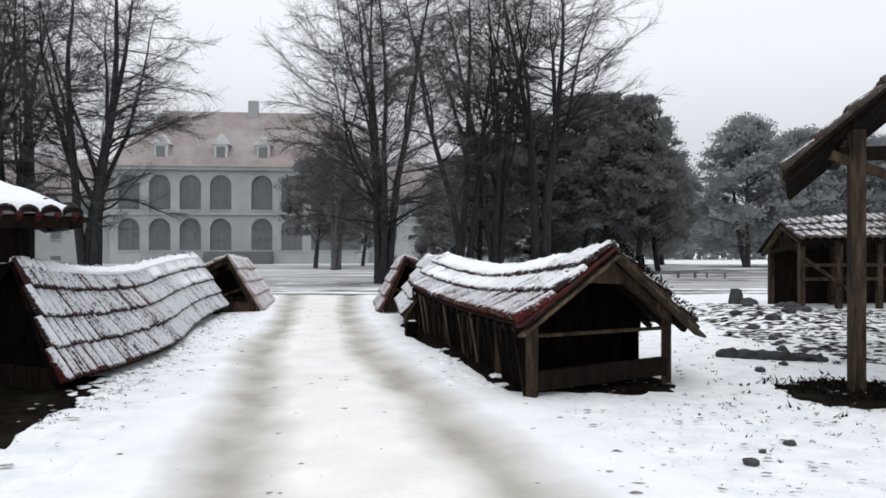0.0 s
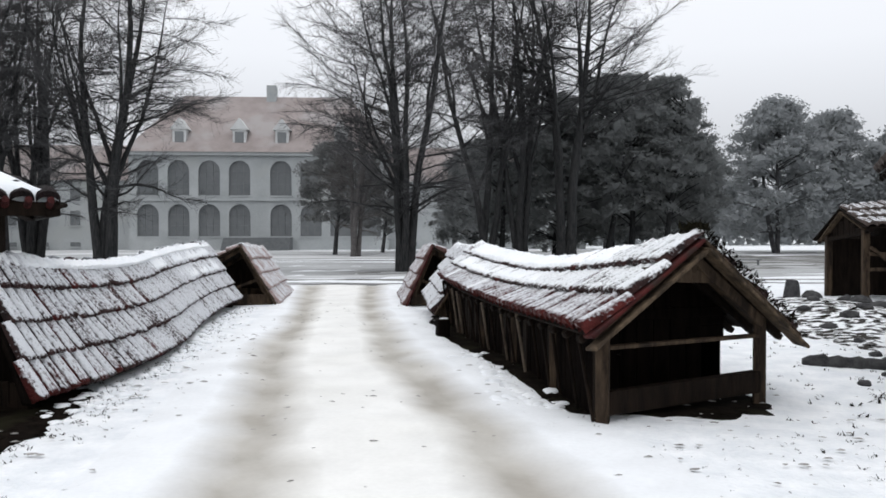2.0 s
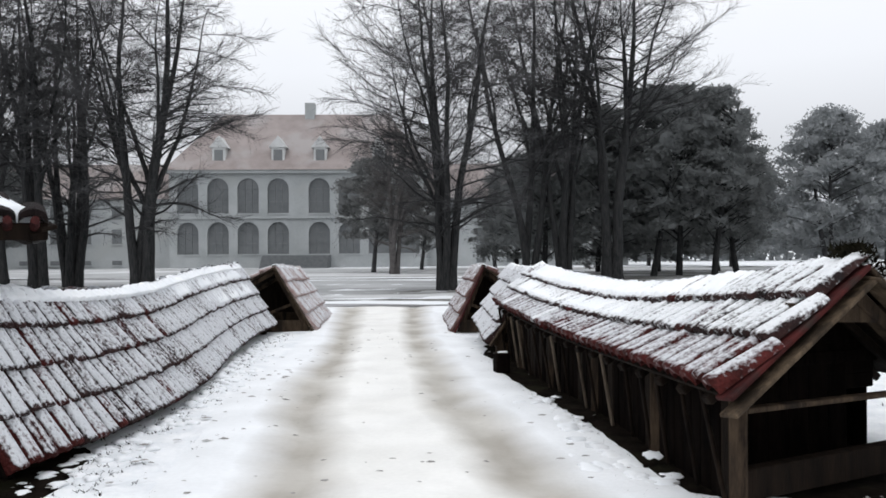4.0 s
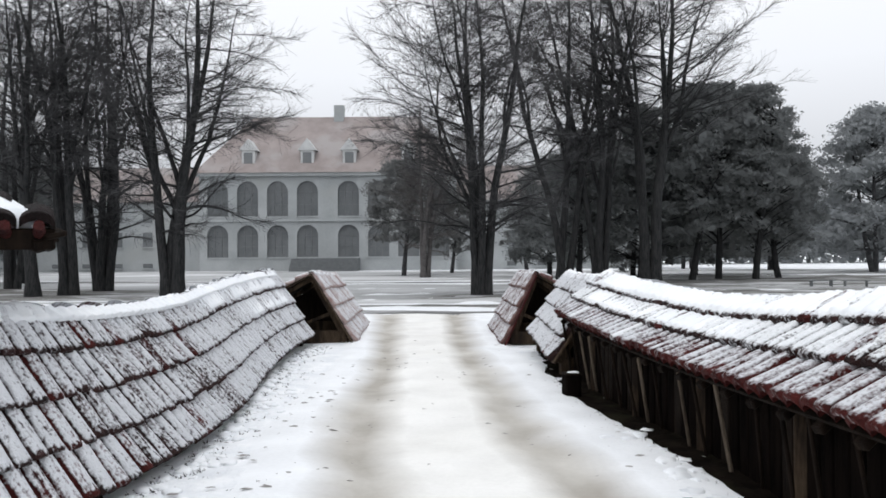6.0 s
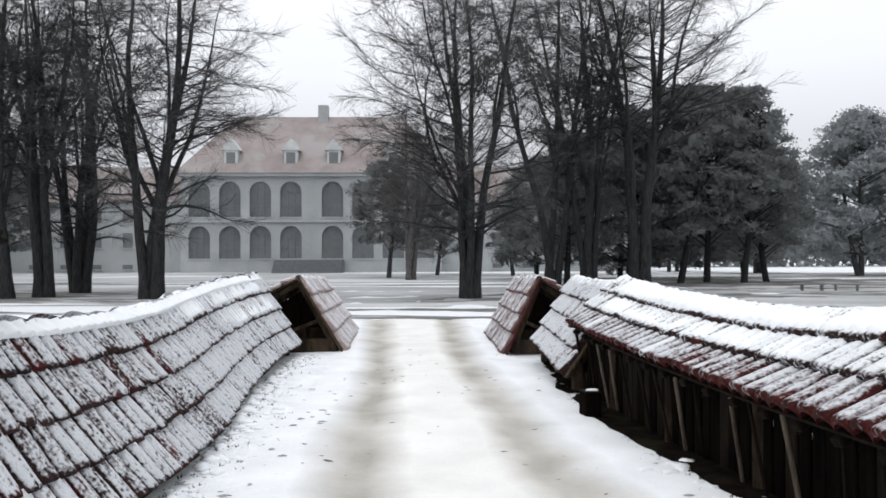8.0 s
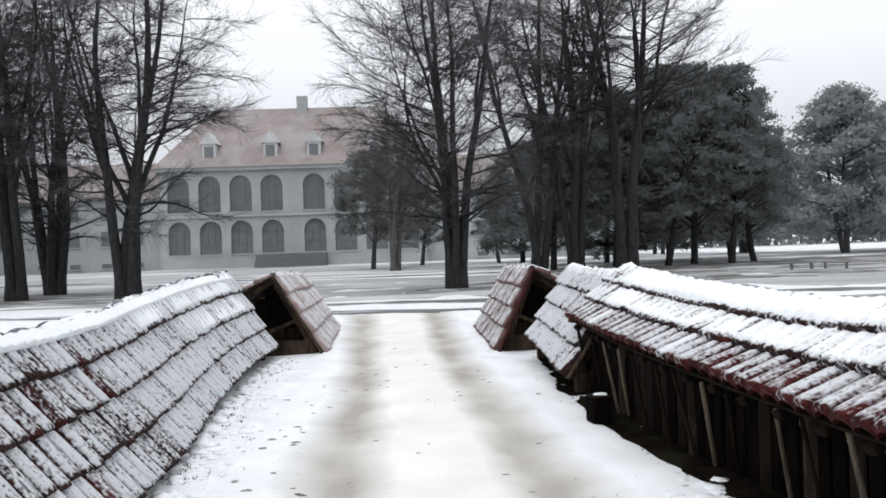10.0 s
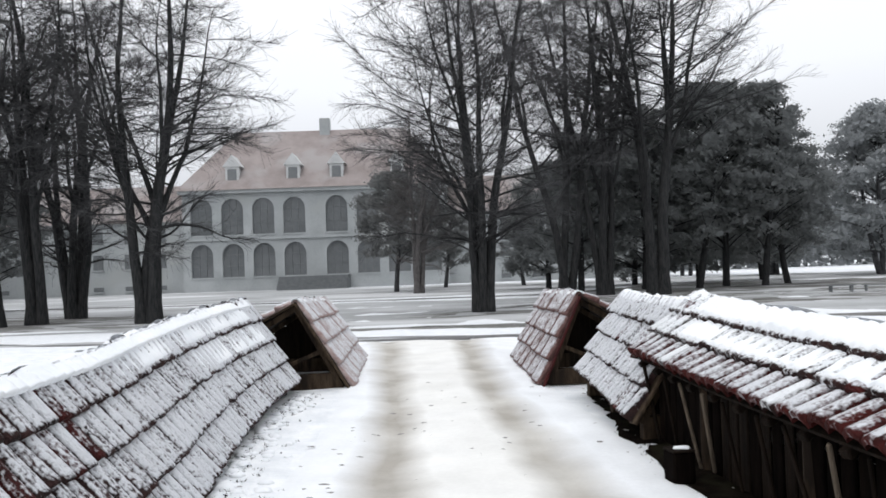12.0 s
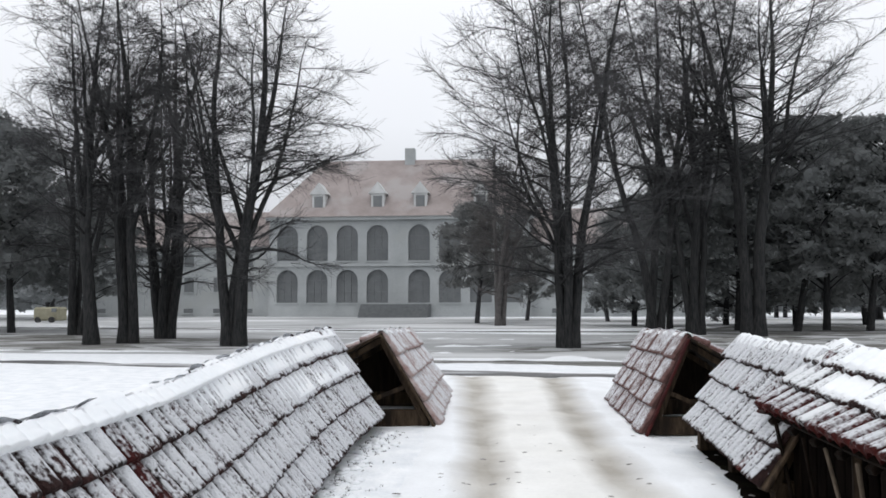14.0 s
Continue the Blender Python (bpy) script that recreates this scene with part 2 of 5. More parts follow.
def beam(bm, a, b, w, h, up=(0, 0, 1), bevel=0.008):
    """A squared timber from a to b, w wide and h high, with worn edges."""
    a, b = Vector(a), Vector(b)
    d = b - a
    z = d.normalized()
    x = Vector(up).cross(z)
    if x.length < 1e-3:
        x = Vector((1, 0, 0))
    x.normalize()
    y = z.cross(x)
    m = Matrix((x, y, z)).transposed().to_4x4()
    m.translation = (a + b) / 2
    made = bmesh.ops.create_cube(bm, size=1, matrix=m @ Matrix.Diagonal((w, h, d.length, 1)))
    if bevel:
        edges = list({e for v in made["verts"] for e in v.link_edges})
        bmesh.ops.bevel(bm, geom=edges, offset=bevel, segments=1, affect="EDGES")
    return bm


def timber(name, a, b, w, h, mat, parent, up=(0, 0, 1), label=""):
    return part(name, beam(bmesh.new(), a, b, w, h, up), mat, parent, label)


def spline(pts):
    """A smooth curve through a few points, as a function of 0 to 1 by length."""
    p = [Vector(q) for q in pts]
    p = [2 * p[0] - p[1]] + p + [2 * p[-1] - p[-2]]
    out = []
    for i in range(1, len(p) - 2):
        for k in range(20):
            t = k / 20
            out.append(0.5 * (2 * p[i] + (p[i + 1] - p[i - 1]) * t + (2 * p[i - 1] - 5 * p[i] + 4 * p[i + 1] - p[i + 2]) * t * t
                              + (3 * p[i] - p[i - 1] - 3 * p[i + 1] + p[i + 2]) * t ** 3))
    out.append(p[-2])
    s = np.concatenate(([0], np.cumsum([(b - a).length for a, b in zip(out, out[1:])])))
    s, arr = s / s[-1], np.array([tuple(v) for v in out])
    return lambda u: Vector([np.interp(u, s, arr[:, k]) for k in range(3)])


def smooth(a, b, x):
    t = min(1, max(0, (x - a) / (b - a)))
    return t * t * (3 - 2 * t)


# ---- ground ----
LEFT_RUT = ((-0.6, -8), (-0.82, 0), (-1.4, 5), (-2.32, 9.95), (-2.62, 10.9), (-3.4, 17), (-3.85, 19.5), (-4.6, 24), (-5.2, 27))
RIGHT_RUT = ((1.5, -8), (1.25, 0), (0.45, 5), (-0.72, 9.95), (-1.05, 11), (-2.15, 17.5), (-2.4, 19.6), (-2.9, 24), (-3.2, 27))


def rut_x(rut, y):
    return float(np.interp(y, [p[1] for p in rut], [p[0] for p in rut]))


def ground_z(x, y):
    """The lie of the land: level round the shelters, falling a little to the park, with a low mound of spoil."""
    z = -0.55 * smooth(22, 42, y)
    if -8 < y < 27:
        for rut in (LEFT_RUT, RIGHT_RUT):
            z -= 0.035 * math.exp(-((x - rut_x(rut, y)) / 0.22) ** 2)
    z += 0.3 * math.exp(-((x - 6.6) / 1.6) ** 2 - ((y - 16) / 3.5) ** 2)
    if abs(x) < 25 and -9 < y < 60:
        z += 0.05 * noise.noise((x * 0.5, y * 0.5, 0)) + 0.01 * noise.noise((x * 2.3, y * 2.3, 3))
    return z


def spread(lo, hi, step, far):
    inner = list(np.arange(lo, hi + step / 2, step))
    outer = [step * 1.35 ** k * 2 for k in range(1, 60)]
    gaps = [g for g in np.cumsum(outer) if g < far]
    return [lo - g for g in reversed(gaps)] + inner + [hi + g for g in gaps]


gx, gy = spread(-9, 11, 0.14, 900), spread(-3, 29, 0.16, 900)
gv = [(x, y, ground_z(x, y)) for y in gy for x in gx]
w = len(gx)
gf = [(j * w + i, j * w + i + 1, (j + 1) * w + i + 1, (j + 1) * w + i) for j in range(len(gy) - 1) for i in range(w - 1)]
M_GROUND = material("trodden_snow", (0.74, 0.77, 0.80), (0.9, 0.915, 0.93), 3.2, 0.85, 0.8, 22.0)
M_GROUND.node_tree.nodes["Bump"].inputs["Distance"].default_value = 0.05
ground = mesh_part("ground", gv, gf, M_GROUND, None, "snow-covered park ground with faint trodden marks", True, "structure")


# ---- the cart track ----
def track_material():
    m = material("slushy_track", (0.7, 0.7, 0.69), (0.82, 0.82, 0.81), 1.6, 0.75, 0.4, 25)
    n, l = m.node_tree.nodes, m.node_tree.links
    bsdf = n["Principled BSDF"]
    uv, split = n.new("ShaderNodeUVMap"), n.new("ShaderNodeSeparateXYZ")
    l.new(uv.outputs["UV"], split.inputs[0])
    geo = n["Geometry"]
    wob = n.new("ShaderNodeTexNoise")
    wob.inputs["Scale"].default_value, wob.inputs["Detail"].default_value = 1.1, 4
    l.new(geo.outputs["Position"], wob.inputs["Vector"])
    shift = n.new("ShaderNodeMath")
    shift.operation = "MULTIPLY_ADD"
    shift.inputs[1].default_value = 0.11
    l.new(wob.outputs["Fac"], shift.inputs[0])
    l.new(split.outputs["X"], shift.inputs[2])
    ramp = n.new("ShaderNodeValToRGB")
    e = ramp.color_ramp.elements
    e[0].position, e[0].color = 0.0, (*SNOW, 1)
    e[1].position, e[1].color = 1.0, (*SNOW, 1)
    mud, slush = (0.4, 0.375, 0.335, 1), (0.85, 0.847, 0.825, 1)
    for pos, col in ((0.2, (*SNOW, 1)), (0.31, mud), (0.345, mud), (0.44, slush), (0.64, slush), (0.725, mud), (0.76, mud), (0.88, (*SNOW, 1))):
        s = e.new(pos)
        s.color = col
    l.new(shift.outputs[0], ramp.inputs["Fac"])
    blot = n.new("ShaderNodeMixRGB")
    blot.blend_type = "MULTIPLY"
    blot.inputs["Fac"].default_value = 0.8
    # the ruts break up, and yellowish meltwater stains the slush between them
    worn, gaps, filled = n.new("ShaderNodeTexNoise"), n.new("ShaderNodeMapRange"), n.new("ShaderNodeMixRGB")
    worn.inputs["Scale"].default_value, worn.inputs["Detail"].default_value = 0.9, 6
    l.new(geo.outputs["Position"], worn.inputs["Vector"])
    gaps.inputs["From Min"].default_value, gaps.inputs["From Max"].default_value = 0.38, 0.7
    gaps.inputs["To Max"].default_value = 0.5
    l.new(worn.outputs["Fac"], gaps.inputs["Value"])
    filled.inputs["Color2"].default_value = (0.78, 0.772, 0.735, 1)
    l.new(gaps.outputs["Result"], filled.inputs["Fac"])
    l.new(ramp.outputs["Color"], filled.inputs["Color1"])
    edge, keep = n.new("ShaderNodeValToRGB"), n.new("ShaderNodeMixRGB")
    k = edge.color_ramp.elements
    k[0].position, k[0].color = 0.2, (0, 0, 0, 1)
    k[1].position, k[1].color = 0.3, (1, 1, 1, 1)
    for pos, v in ((0.76, 1), (0.88, 0)):
        k.new(pos).color = (v, v, v, 1)
    l.new(shift.outputs[0], edge.inputs["Fac"])
    l.new(edge.outputs["Color"], keep.inputs["Fac"])
    l.new(ramp.outputs["Color"], keep.inputs["Color1"])
    l.new(filled.outputs["Color"], keep.inputs["Color2"])
    l.new(keep.outputs["Color"], blot.inputs["Color1"])
    l.new(n["Color Ramp"].outputs["Color"], blot.inputs["Color2"])
    gain = n.new("ShaderNodeMixRGB")
    gain.blend_type = "MULTIPLY"
    gain.inputs["Fac"].default_value = 1
    gain.inputs["Color2"].default_value = (1.2, 1.2, 1.21, 1)
    l.new(blot.outputs["Color"], gain.inputs["Color1"])
    l.new(gain.outputs["Color"], bsdf.inputs["Base Color"])
    return m


def track():
    ys = np.arange(-8, 27.01, 0.16)
    across = 41
    verts, uvs = [], []
    for y in ys:
        l, r = rut_x(LEFT_RUT, y), rut_x(RIGHT_RUT, y)
        gap = r - l
        for k in range(across):
            s = k / (across - 1)
            x = l + gap * (s - 0.27) / 0.42
            edge = min(s, 1 - s)
            verts.append((x, y, ground_z(x, y) + 0.03 * min(1, edge / 0.08) - 0.01))
            uvs.append((s, y))
    faces = [(j * across + i, j * across + i + 1, (j + 1) * across + i + 1, (j + 1) * across + i) for j in range(len(ys) - 1) for i in range(across - 1)]
    ob = mesh_part("road", verts, faces, track_material(), None, "snowy cart track with two slushy brown wheel ruts", True, "structure")
    layer = ob.data.uv_layers.new(name="UVMap")
    for loop in ob.data.loops:
        layer.data[loop.index].uv = uvs[loop.vertex_index]


track()


# ---- tiled shelters ----
def tile_mesh(name, mat, lap=1.08):
    """One clay roof tile with a round roll, a thick nose and side edges; unit width and length, true thickness."""
    xs = [0.02, 0.08, 0.24, 0.5, 0.76, 0.92, 0.98]
    roll = [0.0, 0.026, 0.05, 0.062, 0.05, 0.026, 0.0]
    verts, faces = [], []
    for y, lift in ((0, 0.05), (0.05, 0.058), (lap, 0.004)):
        verts += [(x, y, z + lift) for x, z in zip(xs, roll)]
    verts += [(x, 0.004, z + 0.004) for x, z in zip(xs, roll)]
    k = len(xs)
    for i in range(k - 1):
        faces += [(i, i + 1, k + i + 1, k + i), (k + i, k + i + 1, 2 * k + i + 1, 2 * k + i), (3 * k + i, 3 * k + i + 1, i + 1, i)]
    faces += [(3 * k, 0, k, 2 * k), (k - 1, 4 * k - 1, 3 * k - 1, 2 * k - 1)]
    me = bpy.data.meshes.new(name)
    me.from_pydata(verts, [], faces)
    me.materials.append(mat)
    me.shade_smooth()
    return me


TILE = tile_mesh("tile", M_TILE)
TILE_RED = tile_mesh("tile_red", M_TILE_RED)
TILE_EAVE = tile_mesh("tile_eave", M_TILE_EAVE)
TILE_DARK = tile_mesh("tile_dark", M_TILE_DARK)
TILE_MID = tile_mesh("tile_mid", M_TILE_MID)
TILE_BARE = tile_mesh("tile_bare", M_TILE_BARE)
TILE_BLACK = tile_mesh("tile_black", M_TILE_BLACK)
TILE_WHITE = tile_mesh("tile_white", M_TILE_WHITE)
TILE_PINK = tile_mesh("tile_pink", M_TILE_PINK)
TILE_PALE = tile_mesh("tile_pale", M_TILE_PALE)
TILES_LATER = []


def lay_tiles(roof, ridge, eave, rows, cols, pick):
    """Rows of tiles on the slope between a ridge and an eave curve, each tile an object under the roof."""
    rng = random.Random(rows * 100 + cols)
    base = BASE[roof.name]
    at = lambda u, v: ridge(u).lerp(eave(u), v)
    for i in range(cols):
        for j in range(rows):
            v0, v1 = (j + 1) / rows + 0.01, j / rows
            a, b = i / cols, (i + 1) / cols
            mid = (v0 + v1) / 2
            o, x = at(a, v0), at(b, mid) - at(a, mid)
            y = at((a + b) / 2, v1) - at((a + b) / 2, v0)
            if x.cross(y).z < 0:
                o, x = at(b, v0), -x
            n = x.cross(y).normalized()
            wx = x.length
            x = x.normalized()
            y = y - x * y.dot(x)
            ly = y.length
            y = y.normalized()
            turn = Matrix((x, y, n)).transposed().to_4x4()
            m = Matrix.Translation(o - base + n * rng.uniform(0.0, 0.008) + y * rng.uniform(-0.012, 0.012)) @ turn @ pose(0, 0, 0, rng.gauss(0, 0.8), rng.gauss(0, 0.8), rng.gauss(0, 0.7)) @ Matrix.Diagonal((wx, ly, 1, 1))
            tile = new("tile", pick(i / cols, j, rng))
            tile.parent = roof
            tile.matrix_basis = m


def slab(ridge, eave, steps, thick):
    """The boarded deck of one slope."""
    verts, faces = [], []
    for i in range(steps + 1):
        u = i / steps
        a, b = ridge(u), eave(u)
        t = ridge(min(1, u + 0.02)) - ridge(max(0, u - 0.02))
        n = t.cross(b - a).normalized()
        if n.z < 0:
            n = -n
        verts += [a - n * 0.01, b - n * 0.01, b - n * (0.01 + thick), a - n * (0.01 + thick)]
    for i in range(steps):
        for k in range(4):
            faces.append((i * 4 + k, i * 4 + (k + 1) % 4, i * 4 + 4 + (k + 1) % 4, i * 4 + 4 + k))
    faces += [(0, 1, 2, 3), tuple(steps * 4 + k for k in (3, 2, 1, 0))]
    return verts, faces


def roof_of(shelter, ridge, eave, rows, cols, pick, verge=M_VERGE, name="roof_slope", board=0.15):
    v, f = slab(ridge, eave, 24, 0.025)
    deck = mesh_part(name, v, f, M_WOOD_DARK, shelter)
    TILES_LATER.append((deck, ridge, eave, rows, cols, pick))
    for u in (0.0, 1.0):
        d = (ridge(0.5) - ridge(u)).normalized() * 0.012
        timber("verge_board", ridge(u) - d + Vector((0, 0, -0.03)), eave(u) - d + Vector((0, 0, -0.03)), 0.035, board, verge, shelter, up=(ridge(0) - ridge(1)))
    return deck


def ridge_caps(shelter, ridge, cols, mat):
    """Half-round ridge tiles, each a part."""
    for i in range(cols):
        a, b = ridge(i / cols), ridge((i + 1.12) / cols if i < cols - 1 else 1)
        d = (b - a).normalized()
        side = d.cross(Vector((0, 0, 1))).normalized()
        verts, faces = [], []
        for e, (q, r) in enumerate(((a, 0.075), (b, 0.062))):
            for rr in (r, r - 0.018):
                for k in range(7):
                    ang = math.pi * k / 6
                    verts.append(q + side * rr * math.cos(ang) + Vector((0, 0, 1)) * (rr * math.sin(ang) * 0.8 - 0.02 + 0.015 * (1 - e)))
        for k in range(6):
            faces += [(k, k + 1, 15 + k, 14 + k), (7 + k, 21 + k, 22 + k, 8 + k), (k, 7 + k, 8 + k, k + 1), (14 + k, 15 + k, 22 + k, 21 + k)]
        mesh_part("ridge_tile", verts, faces, mat, shelter)


def snow_sheet(name, ridge, eave, u0, u1, v0, v1, thick, label, seed=0, nu=60, nv=16, lift=0.06):
    """A drift of snow lying on a slope, lumpy and thinning to its edges."""
    verts, faces = [], []
    for i in range(nu + 1):
        u = u0 + (u1 - u0) * i / nu
        for j in range(nv + 1):
            v = v0 + (v1 - v0) * j / nv
            a, b = ridge(u), eave(u)
            t = ridge(min(1, u + 0.02)) - ridge(max(0, u - 0.02))
            n = t.cross(b - a).normalized()
            if n.z < 0:
                n = -n
            p = a.lerp(b, v)
            e = min(i / nu, 1 - i / nu) * 5
            f = min(1, e) * min(1, (1 - j / nv) * 2.4 + 0.0)
            h = thick * (0.9 + 0.9 * noise.noise((p.x * 1.7 + seed, p.y * 1.7, 1)) + 0.35 * noise.noise((p.x * 7, p.y * 7, p.z * 7 + seed)))
            lumps = noise.noise((p.x * 3 + seed, p.y * 3, p.z * 3)) * 0.35
            verts.append(p + n * ((lift if 0 < i < nu and j < nv else 0.0) + h * max(-0.5, f + lumps * (1 - f) - 0.25)))
    w = nv + 1
    faces = [(i * w + j, i * w + j + 1, (i + 1) * w + j + 1, (i + 1) * w + j) for i in range(nu) for j in range(nv)]
    ob = mesh_part(name, verts, faces, M_SNOW, None, "", True)
    return tagged(ob, label, "snow", kind="stuff")


def tile_snow(ridge, eave, u0, u1, row, rows, cols, thick, label, seed):
    """Snow lying on one row of roof tiles, following their rolls, and thinning out at its ends."""
    v0, v1 = row / rows - (0.0 if row else 0.01), (row + 0.93) / rows
    nu, nv = int((u1 - u0) * cols * 7), 9
    verts = []
    for i in range(nu + 1):
        u = u0 + (u1 - u0) * i / nu
        a, b = ridge(u), eave(u)
        n = (ridge(min(1, u + 0.02)) - ridge(max(0, u - 0.02))).cross(b - a).normalized()
        if n.z < 0:
            n = -n
        roll = 0.062 * math.sin(math.pi * ((u * cols) % 1)) ** 0.6
        for j in range(nv + 1):
            p = a.lerp(b, v0 + (v1 - v0) * j / nv)
            ends = min(1, min(i, nu - i) / nu * 9)
            patchy = 0.5 + 0.9 * noise.noise((p.x * 1.3 + seed, p.y * 1.3, 2)) + 0.5 * noise.noise((p.x * 6, p.y * 6, seed)) + 0.35 * noise.noise((p.x * 23, p.y * 23, p.z * 23))
            depth = thick * (0.55 + 0.9 * patchy) * (0.35 if j == nv else 1) - 0.05 * (1 - ends) - (0.03 if j == nv else 0)
            verts.append(p + n * (0.75 * roll + 0.012 + 0.05 * j / nv + depth))
    w = nv + 1
    faces = [(i * w + j, i * w + j + 1, (i + 1) * w + j + 1, (i + 1) * w + j) for i in range(nu) for j in range(nv)]
    return tagged(mesh_part("tile_snow", verts, faces, M_SNOW, None, "", True), label, "snow", kind="stuff")


def ridge_snow(ridge, u0, u1, label, seed, wide=0.15, high=0.1):
    """A rounded roll of snow along a ridge, sunken here and there so that the ridge tiles show."""
    n, k = 150, 9
    verts = []
    for i in range(n + 1):
        u = u0 + (u1 - u0) * i / n
        p = ridge(u)
        d = (ridge(min(1, u + 0.01)) - ridge(max(0, u - 0.01))).normalized()
        side = d.cross(Vector((0, 0, 1))).normalized()
        full = (0.9 + 0.45 * noise.noise((p.x * 2 + seed, p.y * 2, 1)) + 0.3 * noise.noise((p.x * 9, p.y * 9, seed))) * (0.3 if i in (0, n) else 1)
        for j in range(k):
            ang = math.pi * j / (k - 1)
            lump = 1 + 0.22 * noise.noise((p.x * 11 + j, p.y * 11, seed + 4))
            verts.append(p + side * wide * math.cos(ang) * (0.8 + 0.2 * full) * lump + Vector((0, 0, high * math.sin(ang) * full * lump - 0.55 * wide * abs(math.cos(ang)) + 0.01)))
    faces = [(i * k + j, i * k + j + 1, (i + 1) * k + j + 1, (i + 1) * k + j) for i in range(n) for j in range(k - 1)]
    return tagged(mesh_part("ridge_snow", verts, faces, M_SNOW, None, "", True), label, "snow", kind="stuff")


def soil_patch(pts, name="bare_soil", label="bare damp soil showing through the snow, blackened as by shade", lift=0.012, mat=M_SOIL, seed=1):
    """A ragged patch of ground cover following the land."""
    cx, cy = sum(p[0] for p in pts) / len(pts), sum(p[1] for p in pts) / len(pts)
    ring = spline([(*p, 0) for p in pts] + [(*pts[0], 0)])
    verts, faces = [(cx, cy, ground_z(cx, cy) + lift)], []
    n, rings = 72, 8
    for r in range(1, rings + 1):
        for k in range(n):
            q = ring(k / n)
            s = r / rings
            if r == rings:
                s *= 1 + 0.18 * noise.noise((q.x * 3, q.y * 3, seed)) + 0.1 * noise.noise((q.x * 11, q.y * 11, seed))
            x, y = cx + (q.x - cx) * s, cy + (q.y - cy) * s
            verts.append((x, y, ground_z(x, y) + (lift if r < rings else -0.004) + 0.012 * noise.noise((x * 9, y * 9, seed))))
    for k in range(n):
        faces.append((0, 1 + k, 1 + (k + 1) % n))
        for r in range(rings - 1):
            a, b = 1 + r * n + k, 1 + r * n + (k + 1) % n
            faces.append((a, a + n, b + n, b))
    ob = mesh_part(name, verts, faces, mat, None, "", True)
    return tagged(ob, label, "soil", kind="stuff")


def pick_mix(red, eave_red):
    def pick(u, j, rng):
        if eave_red and j >= eave_red and rng.random() < 0.9:
            return TILE_EAVE
        return TILE_RED if rng.random() < red else TILE_WHITE if eave_red else TILE
    return pick


def west_pick(u, j, rng):
    """Barer towards the near end and in one broken patch."""
    if 0.2 < u < 0.4 and j == 1 and rng.random() < 0.25:
        return TILE_BARE
    r = rng.random()
    if u < 0.2 and j == 3 and r < 1.0 - 5 * u:
        return TILE_RED if r < 0.6 else TILE_BARE
    if u < 0.45:
        return TILE_MID if r < 0.5 else TILE_RED if r < 0.535 else TILE_BARE if r < 0.55 else TILE
    return TILE_MID if r < 0.12 else TILE


# long sagging shelter east of the track, open at its gable
R1_RIDGE = spline([(1.78, 8.2, 1.53), (1.42, 9.8, 1.34), (0.98, 11.6, 1.2), (0.5, 13.5, 1.24), (0.04, 15.4, 1.38)])
R1_EAVE = spline([(0.74, 7.65, 0.77), (0.48, 9.3, 0.72), (0.16, 11, 0.7), (-0.3, 13.2, 0.74), (-0.62, 15.2, 0.8)])
R1_BACK = spline([(2.82, 8.75, 0.66), (2.45, 10.3, 0.6), (1.9, 12.2, 0.55), (1.3, 14.2, 0.6), (0.75, 15.8, 0.72)])


